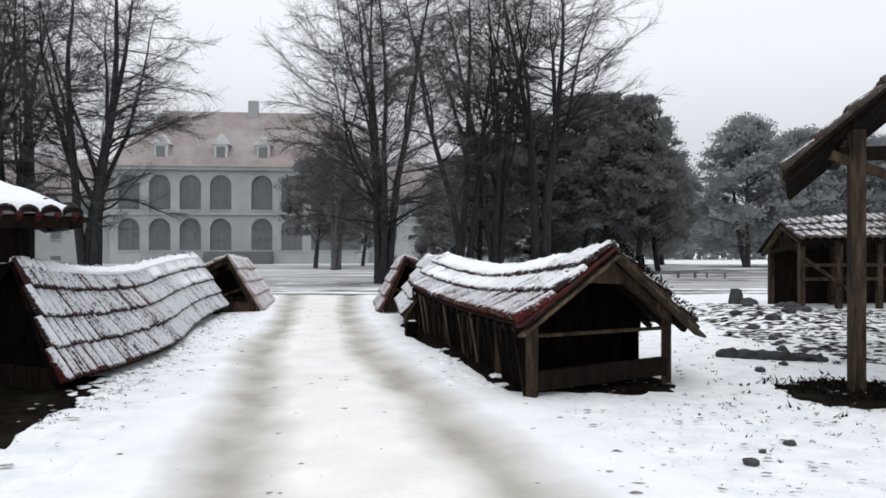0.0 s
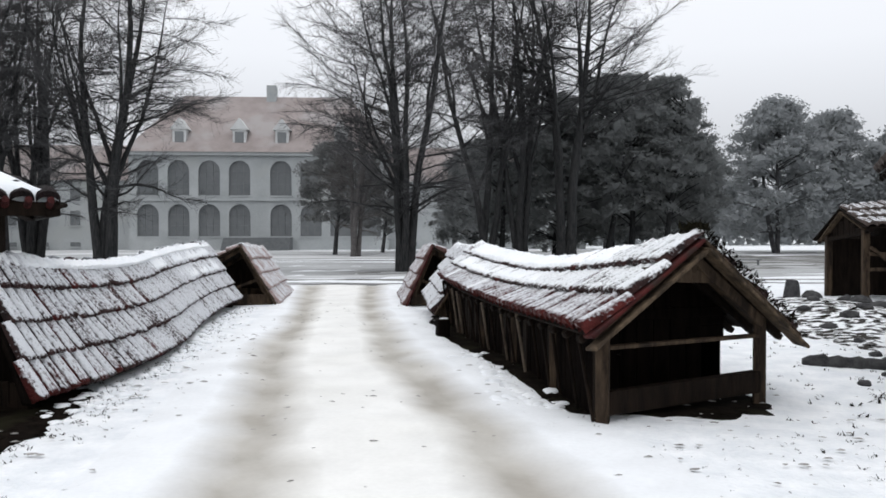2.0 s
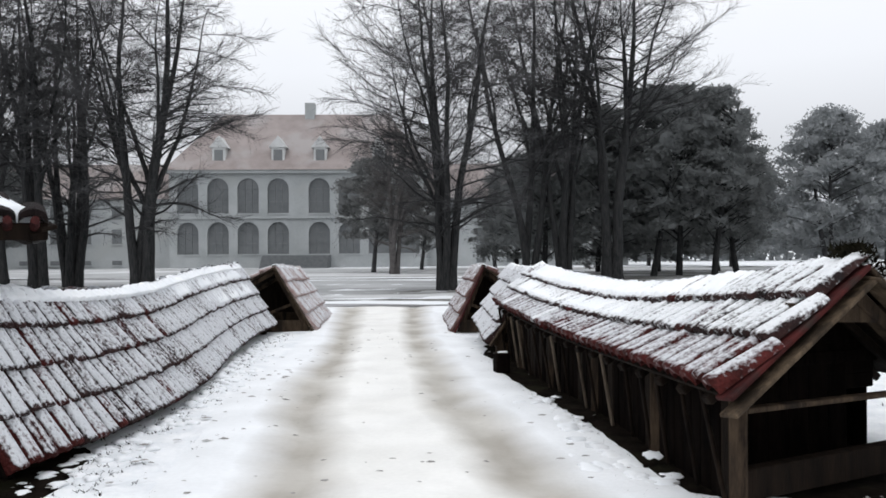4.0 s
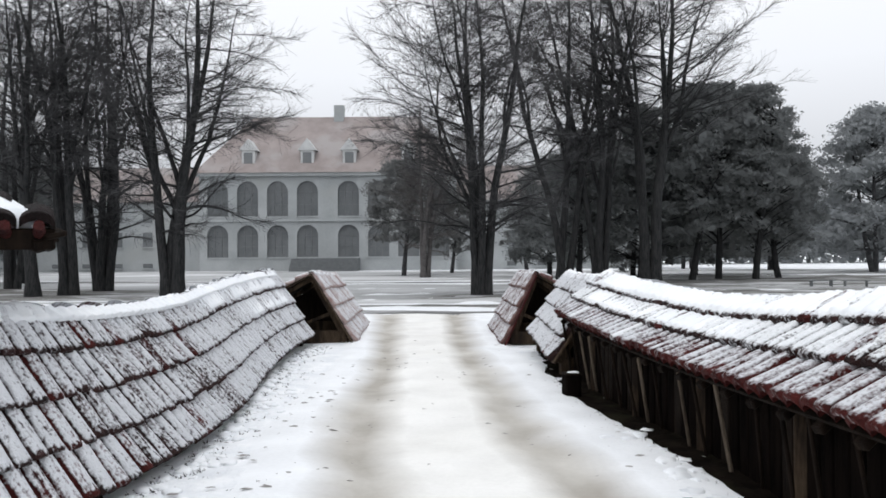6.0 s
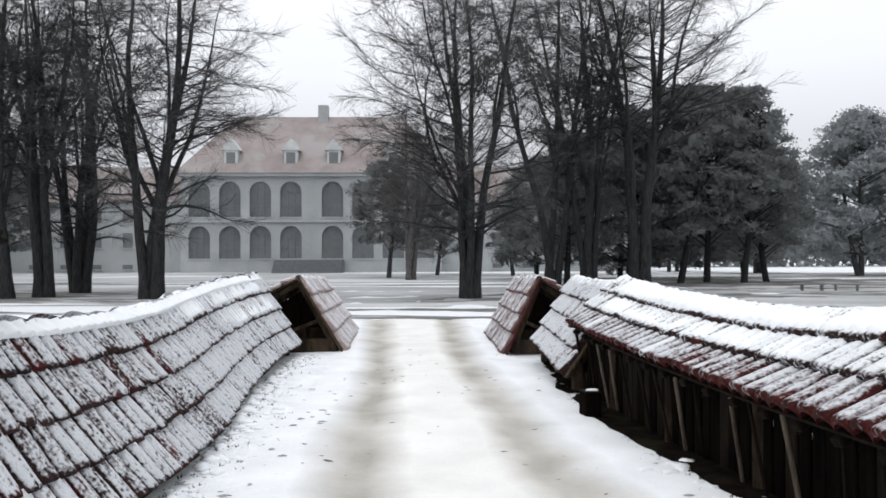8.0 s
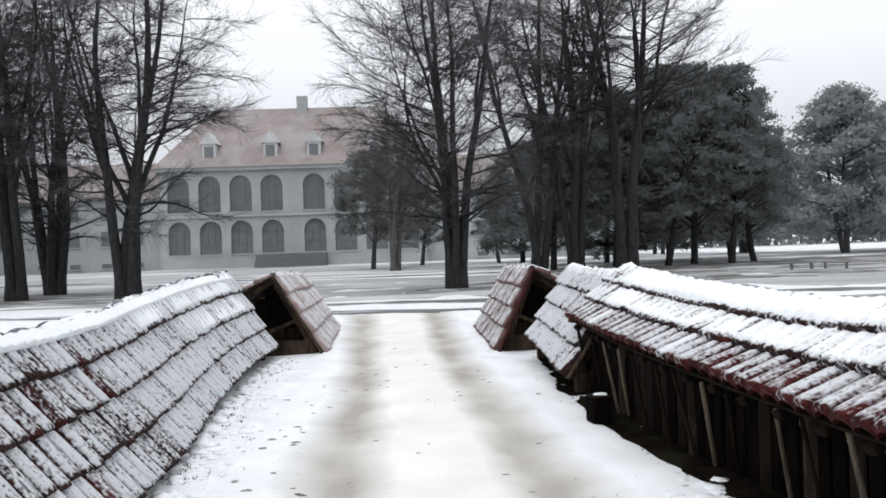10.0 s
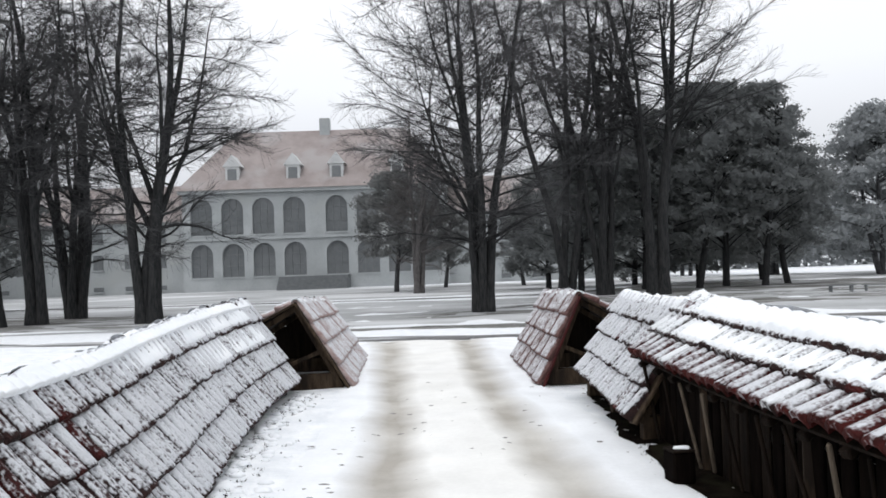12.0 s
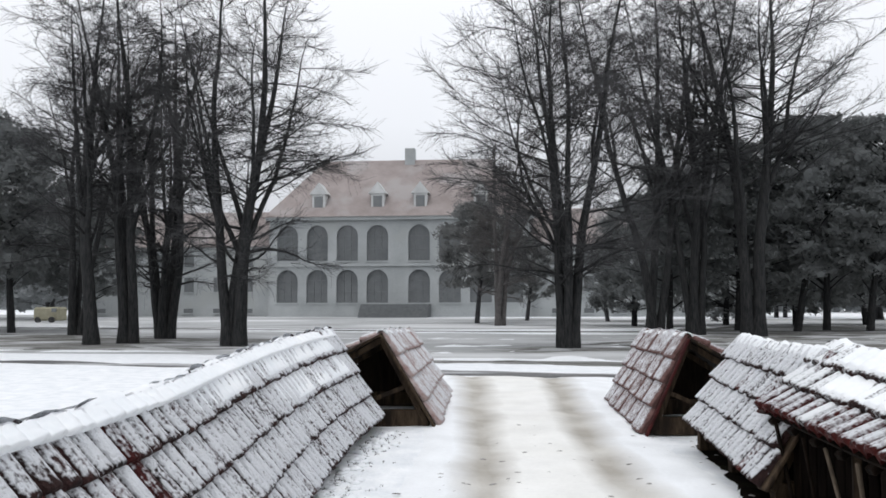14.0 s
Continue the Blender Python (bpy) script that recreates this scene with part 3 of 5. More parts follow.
def long_shelter():
    s = thing("tiled_shelter", (0.9, 11.5, 0), "long low timber shelter with sagging snowy red tile roof, open gable", "shelter")
    roof_of(s, R1_RIDGE, R1_EAVE, 3, 44, pick_mix(0.03, 2))
    roof_of(s, R1_RIDGE, R1_BACK, 3, 36, pick_mix(0.04, 0), M_WOOD)
    ridge_caps(s, R1_RIDGE, 19, M_RIDGE)
    foot = lambda u: R1_EAVE(u).lerp(R1_BACK(u), 0.09)
    foot2 = lambda u: R1_EAVE(u).lerp(R1_BACK(u), 0.86)
    flat = lambda p, z: Vector((p.x, p.y, z))
    # corner and wall posts
    for u in (0.02, 0.2, 0.4, 0.6, 0.8, 0.98):
        for f, top in ((foot, 0.86), (foot2, 0.8)):
            timber("post", flat(f(u), -0.06), flat(f(u), top + (R1_RIDGE(u).z - 1.4) * 0.6), 0.11, 0.11, M_WOOD, s, up=(0.3, 1, 0))
    # upright wall boards with gaps, on the side towards the track
    rng = random.Random(4)
    for k in range(46):
        u = 0.03 + 0.94 * (k + 0.5) / 46
        p, q = foot(u - 0.009), foot(u + 0.009)
        c = (p + q) / 2
        lean = rng.gauss(0, 0.02)
        timber("board", flat(c, 0.0), flat(c, 0.8 + (R1_RIDGE(u).z - 1.4) * 0.5) + Vector((lean * 0.3, lean, 0)), (q - p).length * rng.uniform(0.8, 1.0), 0.022, M_WOOD_DARK if rng.random() < 0.2 else M_BLACK_WOOD, s, up=(1, 0.26, 0))
    for k in range(17):
        u = 0.03 + 0.93 * (k + rng.uniform(-0.3, 0.3)) / 16.5
        c = foot(u) + Vector((-0.05, -0.01, 0))
        timber("batten", flat(c, 0.02) + Vector((0, rng.gauss(0, 0.09) - 0.08, 0)), flat(c, 0.76 + (R1_RIDGE(u).z - 1.4) * 0.5) + Vector((-0.1, rng.gauss(0, 0.05), 0)), rng.uniform(0.018, 0.035), 0.03, M_BATTEN if rng.random() < 0.4 else M_WOOD_DARK, s, up=(1, 0.26, 0))
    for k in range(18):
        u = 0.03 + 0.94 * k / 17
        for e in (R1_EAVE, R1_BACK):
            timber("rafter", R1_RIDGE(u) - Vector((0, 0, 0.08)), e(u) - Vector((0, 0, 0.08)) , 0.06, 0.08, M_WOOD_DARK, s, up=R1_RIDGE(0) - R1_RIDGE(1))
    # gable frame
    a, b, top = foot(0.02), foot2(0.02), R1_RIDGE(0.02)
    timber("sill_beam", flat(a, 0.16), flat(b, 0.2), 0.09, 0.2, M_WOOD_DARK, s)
    timber("rail", flat(a, 0.62), flat(b, 0.62), 0.07, 0.035, M_WOOD, s)
    timber("collar_beam", a.lerp(top, 0.45) + Vector((0, 0, 0.12)), b.lerp(top, 0.45) + Vector((0, 0, 0.12)), 0.08, 0.12, M_WOOD, s)
    timber("gable_rafter", flat(a, 0.78), top - Vector((0, 0, 0.16)), 0.09, 0.13, M_WOOD, s, up=R1_RIDGE(0) - R1_RIDGE(1))
    timber("gable_rafter", flat(b, 0.74), top - Vector((0, 0, 0.16)), 0.09, 0.13, M_WOOD, s, up=R1_RIDGE(0) - R1_RIDGE(1))
    ahead = (R1_RIDGE(0) - R1_RIDGE(0.05)).normalized()
    for e, reach, drop in ((R1_EAVE, 1.0, 0.13), (R1_BACK, 1.04, 0.1)):
        p, q = R1_RIDGE(0) + ahead * 0.06, R1_RIDGE(0).lerp(e(0), reach) + ahead * 0.06
        timber("barge_board", p - Vector((0, 0, drop)), q - Vector((0, 0, drop)), 0.03, 0.19 if e is R1_BACK else 0.15, M_PLANK, s, up=R1_RIDGE(0) - R1_RIDGE(1), label="wide weathered gable board")
    timber("king_post", flat(top, 1.22), flat(top, 1.5), 0.09, 0.09, M_WOOD, s)
    # black boards added behind the gable to keep the inside dark
    i0, i1 = foot(0.1), foot2(0.1)
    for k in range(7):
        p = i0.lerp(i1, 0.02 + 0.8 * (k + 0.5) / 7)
        timber("shade_board", flat(p, 0.0), flat(p, 0.78 + 0.5 * (1 - abs(k - 4.4) / 5.5)), 0.17, 0.022, M_BLACK_WOOD, s, up=(0.26, -1, 0))
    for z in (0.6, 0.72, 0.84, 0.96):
        timber("shade_board", flat(i0.lerp(i1, 0.7), z), flat(i0.lerp(i1, 0.99), z), 0.02, 0.12, M_BLACK_WOOD, s)
    timber("rafter_tie", flat(i0, 0.8), flat(i1, 0.8), 0.07, 0.1, M_BLACK_WOOD, s)
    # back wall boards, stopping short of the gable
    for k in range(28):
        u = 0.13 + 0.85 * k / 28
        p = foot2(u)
        timber("board", flat(p, 0.0), flat(p, 0.72), 0.25, 0.022, M_BLACK_WOOD, s, up=(1, 0.26, 0))
    c0, c1 = foot(0.985), foot2(0.985)
    for k in range(10):
        p = c0.lerp(c1, (k + 0.5) / 10)
        timber("board", flat(p, 0.0), flat(p, 0.8 + 0.38 * (1 - abs(k - 4.5) / 5)), 0.15, 0.022, M_WOOD_DARK, s, up=(0, 1, 0))


long_shelter()
# this sheet is soil and also the painted shadow along the wall foot
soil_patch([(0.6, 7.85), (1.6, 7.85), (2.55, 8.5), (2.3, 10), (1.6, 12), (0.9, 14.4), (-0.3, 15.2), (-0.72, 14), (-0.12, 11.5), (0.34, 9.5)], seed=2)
tile_snow(R1_RIDGE, R1_EAVE, 0.12, 0.99, 0, 3, 44, 0.036, "thick snow moulded over the top row of roof tiles", 3)
tile_snow(R1_RIDGE, R1_EAVE, 0.3, 0.97, 1, 3, 44, 0.02, "snow moulded over a middle row of roof tiles", 6)
ridge_snow(R1_RIDGE, 0.02, 0.985, "soft roll of snow along a sagging ridge", 15, 0.115, 0.07)
snow_sheet("roof_snow", R1_RIDGE, R1_BACK, 0.1, 0.97, 0.03, 0.98, 0.06, "thick snow drift on the far slope of a tile roof", 7, lift=0.07)

# short steep roof that joins the long shelter to the tent roof
JB_RIDGE = spline([(-0.02, 15.0, 1.3), (-0.2, 16.4, 1.3), (-0.36, 17.7, 1.32)])
JB_EAVE = spline([(-0.72, 14.75, 0.22), (-0.86, 16.2, 0.28), (-1.0, 17.5, 0.33)])
JB_BACK = spline([(0.7, 15.2, 0.3), (0.5, 16.6, 0.3), (0.35, 17.9, 0.3)])


def tent_shelter(name, ridge, eave, back, rows, cols, label, pick, verge=M_WOOD, frame_mat=M_WOOD, back_rows=0, back_cols=0):
    """A steep little roof that reaches the ground, with a triangular open gable."""
    c = (eave(0.5) + back(0.5)) / 2
    s = thing(name, (c.x, c.y, ground_z(c.x, c.y)), label, "shelter")
    roof_of(s, ridge, eave, rows, cols, pick, verge, board=0.2)
    roof_of(s, ridge, back, back_rows or rows, back_cols or cols, pick, verge if verge is not M_VERGE else M_WOOD, board=0.2)
    ridge_caps(s, ridge, max(3, cols // 2), M_RIDGE)
    up = ridge(0) - ridge(1)
    for u in (0.03, 0.97):
        q = back(u).lerp(eave(u), 0.06)
        if q.z > 0.5:
            timber("post", (q.x, q.y, ground_z(q.x, q.y) - 0.05), q - Vector((0, 0, 0.05)), 0.09, 0.09, M_WOOD, s)
    for u in (0.015, 0.5, 0.985):
        top = ridge(u) - Vector((0, 0, 0.1))
        for e in (eave, back):
            timber("rafter", top, e(u) + (back(u) - eave(u)) * (0.06 if e is eave else -0.06) - Vector((0, 0, 0.05)), 0.08, 0.1, frame_mat, s, up=up)
        p, q = eave(u), back(u)
        timber("sill_beam", Vector((*p.lerp(q, 0.07).xy, 0.12)), Vector((*p.lerp(q, 0.93).xy, 0.12)), 0.09, 0.24, frame_mat, s)
        a, b = top.lerp(p, 0.5), top.lerp(q, 0.5)
        if u < 0.1 and frame_mat is M_WOOD:
            timber("strut", a - Vector((0, 0, 0.04)), Vector((*p.lerp(q, 0.7).xy, 0.2)), 0.05, 0.06, frame_mat, s)
        else:
            for k in range(9):
                g = (k + 0.5) / 9
                base = p.lerp(q, g)
                h = (1 - abs(2 * g - 1)) * (ridge(u).z - base.z)
                if h > 0.15:
                    timber("board", Vector((*base.xy, 0.05)), base + Vector((0, 0, h - 0.1)), (q - p).length / 9.5, 0.02, M_WOOD_DARK if frame_mat is M_WOOD else M_BLACK_WOOD, s, up=up)
    return s


tent_shelter("tiled_shelter", JB_RIDGE, JB_EAVE, JB_BACK, 4, 18, "short steep snowy tile roof joining a longer shelter", pick_mix(0.05, 0))

# soil, and a stand-in for the dark shadow below the low eave
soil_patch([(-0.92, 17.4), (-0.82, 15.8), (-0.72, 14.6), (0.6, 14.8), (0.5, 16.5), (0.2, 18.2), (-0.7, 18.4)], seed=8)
# tent roofs at the far ends
R2_RIDGE = spline([(-0.89, 18.5, 1.31), (-1.06, 20.4, 1.27), (-1.25, 22.4, 1.2)])
R2_EAVE = spline([(-1.47, 18.42, 0.02), (-1.68, 20.3, 0.0), (-1.9, 22.2, -0.02)])
R2_BACK = spline([(0.15, 18.68, 0.72), (0.0, 20.5, 0.66), (-0.2, 22.5, 0.6)])
L2_RIDGE = spline([(-5.1, 18.45, 1.33), (-5.4, 20.5, 1.26), (-5.72, 22.8, 1.18)])
L2_EAVE = spline([(-4.33, 18.55, 0.02), (-4.64, 20.6, 0.0), (-4.96, 22.9, -0.03)])
L2_BACK = spline([(-6.25, 18.3, 0.74), (-6.5, 20.4, 0.68), (-6.85, 22.7, 0.6)])
tent_shelter("tent_roof_shelter", R2_RIDGE, R2_EAVE, R2_BACK, 4, 6, "small steep tent-like shelter of bare red tiles, open gable", lambda u, j, r: TILE_PINK, verge=M_VERGE)
tent_shelter("tent_roof_shelter", L2_RIDGE, L2_EAVE, L2_BACK, 4, 6, "small steep tent-like tiled shelter with brown timber gable", lambda u, j, r: TILE_PALE)

# long shelter west of the track, its slope down to the ground
L1_RIDGE = spline([(-4.62, 8.45, 1.37), (-4.64, 10, 1.22), (-4.9, 12, 1.18), (-5.3, 14, 1.24), (-5.6, 16, 1.31), (-5.78, 18.15, 1.36)])
L1_EAVE = spline([(-3.95, 8.05, 0.12), (-3.85, 9.8, 0.1), (-4.13, 12, 0.06), (-4.55, 14, 0.08), (-4.86, 16, 0.12), (-5.06, 18.2, 0.16)])
L1_BACK = spline([(-5.5, 8.7, 0.4), (-5.6, 10.2, 0.3), (-5.9, 12.2, 0.3), (-6.3, 14.2, 0.3), (-6.6, 16.2, 0.4), (-6.7, 18.2, 0.4)])
# its verge and gable boards are black in place of shade
tent_shelter("tiled_shelter", L1_RIDGE, L1_EAVE, L1_BACK, 4, 64, "long low shelter with steep snow-dusted tile roof reaching the ground", west_pick, verge=M_BLACK_WOOD, frame_mat=M_WOOD_DARK, back_rows=2, back_cols=22)
snow_sheet("roof_snow", L1_RIDGE, L1_BACK, 0.02, 0.97, 0.05, 0.95, 0.05, "snow drift along the ridge of a tile roof", 11, lift=0.075)
tile_snow(L1_RIDGE, L1_EAVE, 0.01, 0.99, 0, 11, 64, 0.04, "smooth band of snow below the ridge of a low roof", 21)
tile_snow(L1_RIDGE, L1_EAVE, 0.42, 0.99, 0, 4, 64, 0.02, "smooth snow over the upper tiles of a low roof", 23)
tile_snow(L1_RIDGE, L1_EAVE, 0.62, 0.995, 1, 4, 64, 0.014, "smooth snow over the middle tiles of a low roof", 25)
ridge_snow(L1_RIDGE, 0.005, 0.99, "thin broken roll of snow along the ridge of a low roof", 5, 0.105, 0.062)
ridge_snow(JB_RIDGE, 0.05, 0.98, "thin roll of snow along a short ridge", 9, 0.1, 0.065)
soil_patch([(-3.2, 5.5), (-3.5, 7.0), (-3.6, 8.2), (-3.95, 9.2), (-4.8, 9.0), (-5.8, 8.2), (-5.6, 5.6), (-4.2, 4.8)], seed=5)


# ---- other huts ----
def hut_roof(s, ridge, eave, back, rows, cols, verge, tile):
    roof_of(s, ridge, eave, rows, cols, lambda u, j, r: tile, verge)
    roof_of(s, ridge, back, rows, cols, lambda u, j, r: tile, verge)
    ridge_caps(s, ridge, max(4, cols // 2), M_TILE_DARK)


def open_hut(loc, ridge, eave, back, posts, rows, cols, label, name="open_hut", tile=TILE_DARK):
    s = thing(name, loc, label, "hut")
    r, e, b = spline(ridge), spline(eave), spline(back)
    hut_roof(s, r, e, b, rows, cols, M_WOOD_DARK, tile)
    up = r(0) - r(1)
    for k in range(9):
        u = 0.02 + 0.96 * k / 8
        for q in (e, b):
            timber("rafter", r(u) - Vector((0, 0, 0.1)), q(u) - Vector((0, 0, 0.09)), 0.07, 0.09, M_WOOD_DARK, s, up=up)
    for x, y, top in posts:
        timber("post", (x, y, ground_z(x, y) - 0.1), (x, y, top), 0.14, 0.14, M_WOOD, s, up=(0, 1, 0))
    return s


# shelter with a tall post beside the east meadow
H = open_hut((6.0, 9.2, 0), [(5.5, 7.65, 4.05), (6.2, 9.3, 4.05), (7.1, 11.2, 4.05)], [(3.72, 8.45, 2.36), (4.45, 10.1, 2.36), (5.3, 12.0, 2.36)], [(7.3, 6.85, 2.36), (8.0, 8.5, 2.36), (8.9, 10.4, 2.36)],
             [(4.34, 8.2, 2.75), (6.1, 11.55, 2.75), (6.9, 7.1, 2.7), (8.3, 10.3, 2.7)], 6, 16, "open timber hut with dark mossy roof on square posts")
timber("tie_beam", (4.2, 8.3, 2.5), (7.0, 7.05, 2.5), 0.12, 0.14, M_WOOD_DARK, H)
timber("brace", (4.12, 8.3, 2.5), (4.95, 7.95, 2.1), 0.08, 0.1, M_WOOD, H)
timber("plate", (4.3, 8.25, 2.72), (5.75, 11.5, 2.72), 0.12, 0.12, M_WOOD_DARK, H)
# low hut over the far mound
H2 = open_hut((10.5, 20.5, 0.15), [(8.85, 20.4, 2.2), (10.8, 20.6, 2.36), (13.0, 20.9, 2.38)], [(8.78, 19.1, 1.72), (10.6, 19.3, 1.74), (12.9, 19.7, 1.74)], [(8.75, 21.6, 1.42), (10.9, 21.8, 1.44), (13.2, 22.1, 1.44)],
              [(8.92, 19.45, 1.8), (9.9, 19.55, 1.82), (11.0, 19.7, 1.84), (12.4, 19.95, 1.84), (8.9, 21.2, 1.52), (10.6, 21.35, 1.56), (12.7, 21.6, 1.56)], 3, 18, "low open hut with snowy tile roof on thin posts and rails")
for z in (0.75, 1.1):
    timber("rail", (8.92, 19.38, z), (12.4, 19.88, z), 0.06, 0.08, M_WOOD, H2)
# back wall added to darken the space below the roof
back_bm = bmesh.new()
beam(back_bm, (8.9, 21.3, 0.75), (12.7, 21.75, 0.75), 0.04, 1.5)
part("plank_wall", back_bm, M_WOOD_DARK, H2)
timber("brace", (8.98, 19.36, 1.25), (10.3, 19.52, 0.35), 0.06, 0.08, M_WOOD, H2)
timber("tie_beam", (8.9, 19.3, 1.62), (8.88, 21.4, 1.4), 0.08, 0.1, M_WOOD_DARK, H2)
timber("gable_board", (8.82, 19.25, 1.66), (8.85, 20.4, 2.08), 0.03, 0.16, M_PLANK, H2, up=(1, 0, 0))
timber("gable_board", (8.82, 21.45, 1.38), (8.85, 20.4, 2.08), 0.03, 0.16, M_PLANK, H2, up=(1, 0, 0))
for k in range(7):
    gy0 = 19.55 + 0.27 * k
    timber("board", (8.93, gy0, 1.45), (8.93, gy0, 1.98 - 0.5 * abs(gy0 - 20.4)), 0.25, 0.02, M_WOOD_DARK, H2, up=(1, 0, 0))
# hut behind the west shelter
K_AT = lambda s, q, z: (-3.95 - 0.835 * s - 0.55 * q, 8.58 - 0.55 * s + 0.835 * q, z)
K_RIDGE = [K_AT(s, 1.2, z) for s, z in ((1.0, 2.28), (2.2, 2.3), (3.6, 2.28))]
K_EAVE = [K_AT(s, 0, 1.84) for s in (0, 1.7, 3.6)]
K_BACK = [K_AT(s, 2.4, 1.84) for s in (0, 1.7, 3.6)]
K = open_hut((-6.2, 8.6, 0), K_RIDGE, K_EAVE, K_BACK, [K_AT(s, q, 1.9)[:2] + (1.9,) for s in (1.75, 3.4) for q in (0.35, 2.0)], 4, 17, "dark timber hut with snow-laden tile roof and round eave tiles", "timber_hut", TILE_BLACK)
hip_a, hip_b = spline([K_AT(1.0, q, 2.28) for q in (1.18, 1.2, 1.22)]), spline([K_AT(0, q, 1.84) for q in (0, 1.2, 2.4)])
hv, hf = slab(hip_a, hip_b, 12, 0.03)
mesh_part("hip_slope", hv, hf, M_WOOD_DARK, K)
timber("post", K_AT(0.5, 0.5, 0), K_AT(0.5, 0.5, 1.85), 0.12, 0.12, M_WOOD_DARK, K)
timber("plank_wall", K_AT(0.5, 0.55, 1.6), K_AT(1.7, 0.55, 1.6), 0.05, 0.5, M_WOOD_DARK, K)
timber("plank_wall", K_AT(0.5, 0.55, 1.1), K_AT(1.7, 0.55, 1.1), 0.05, 0.48, M_WOOD_DARK, K)
timber("fascia", K_AT(0, 0.02, 1.79), K_AT(3.6, 0.02, 1.79), 0.04, 0.13, M_WOOD_DARK, K)
timber("fascia", K_AT(0.02, 0.05, 1.79), K_AT(0.02, 2.4, 1.79), 0.04, 0.13, M_WOOD_DARK, K)
for k in range(20):
    q = Vector(K_EAVE[0]).lerp(Vector(K_EAVE[2]), (k + 0.5) / 20)
    bm = bmesh.new()
    bmesh.ops.create_cone(bm, segments=8, radius1=0.038, radius2=0.032, depth=0.2, cap_ends=True, matrix=Matrix.Translation(q + Vector((0.02, -0.03, 0.0))) @ pose(0, 0, 0, 72, 0, 33))
    part("eave_tile", bm, M_TILE_BARE, K, smooth=False)
for a, b in (((1.75, 0.4), (3.4, 0.4)), ((1.75, 0.45), (1.75, 1.95)), ((3.4, 0.45), (3.4, 1.95)), ((1.75, 2.0), (3.4, 2.0))):
    timber("plank_wall", K_AT(*a, 0.95), K_AT(*b, 0.95), 0.05, 1.9, M_WOOD_DARK, K)
snow_sheet("roof_snow", spline([(x, y, z + 0.05) for x, y, z in K_RIDGE]), spline([(x, y, z + 0.04) for x, y, z in K_EAVE]), 0.0, 1.0, 0, 0.97, 0.1, "thick snow on the slope of a hut roof", 13, lift=0.1)
snow_sheet("roof_snow", lambda u: hip_a(u) + Vector((0, 0, 0.04)), lambda u: hip_b(u) + Vector((0, 0, 0.03)), 0.0, 1.0, 0, 0.97, 0.08, "thick snow on the hipped end of a hut roof", 17, lift=0.05)


# ---- trees ----
def tubes(paths, verts, faces):
    """Tapering tubes along polylines: (points, radii, sides)."""
    for pts, radii, k in paths:
        start = len(verts)
        for i, p in enumerate(pts):
            d = (pts[min(i + 1, len(pts) - 1)] - pts[max(i - 1, 0)]).normalized()
            x = d.cross(Vector((0.31, 0.95, 0.05))).normalized()
            y = d.cross(x)
            for a in range(k):
                ang = 2 * math.pi * a / k
                verts.append(p + (x * math.cos(ang) + y * math.sin(ang)) * radii[i])
        for i in range(len(pts) - 1):
            for a in range(k):
                b = (a + 1) % k
                faces.append((start + i * k + a, start + i * k + b, start + (i + 1) * k + b, start + (i + 1) * k + a))


def shoot(rng, p, d, length, radius, steps, wander, rise):
    pts, radii = [p], [radius]
    for i in range(steps):
        d = (d + Vector((rng.gauss(0, wander), rng.gauss(0, wander), rng.gauss(0, wander) + rise))).normalized()
        p = p + d * (length / steps)
        pts.append(p)
        radii.append(radius * (1 - 0.9 * (i + 1) / steps))
    return pts, radii


def along(pts, s):
    f = s * (len(pts) - 1)
    i = min(int(f), len(pts) - 2)
    return pts[i].lerp(pts[i + 1], f - i), (pts[i + 1] - pts[i]).normalized()


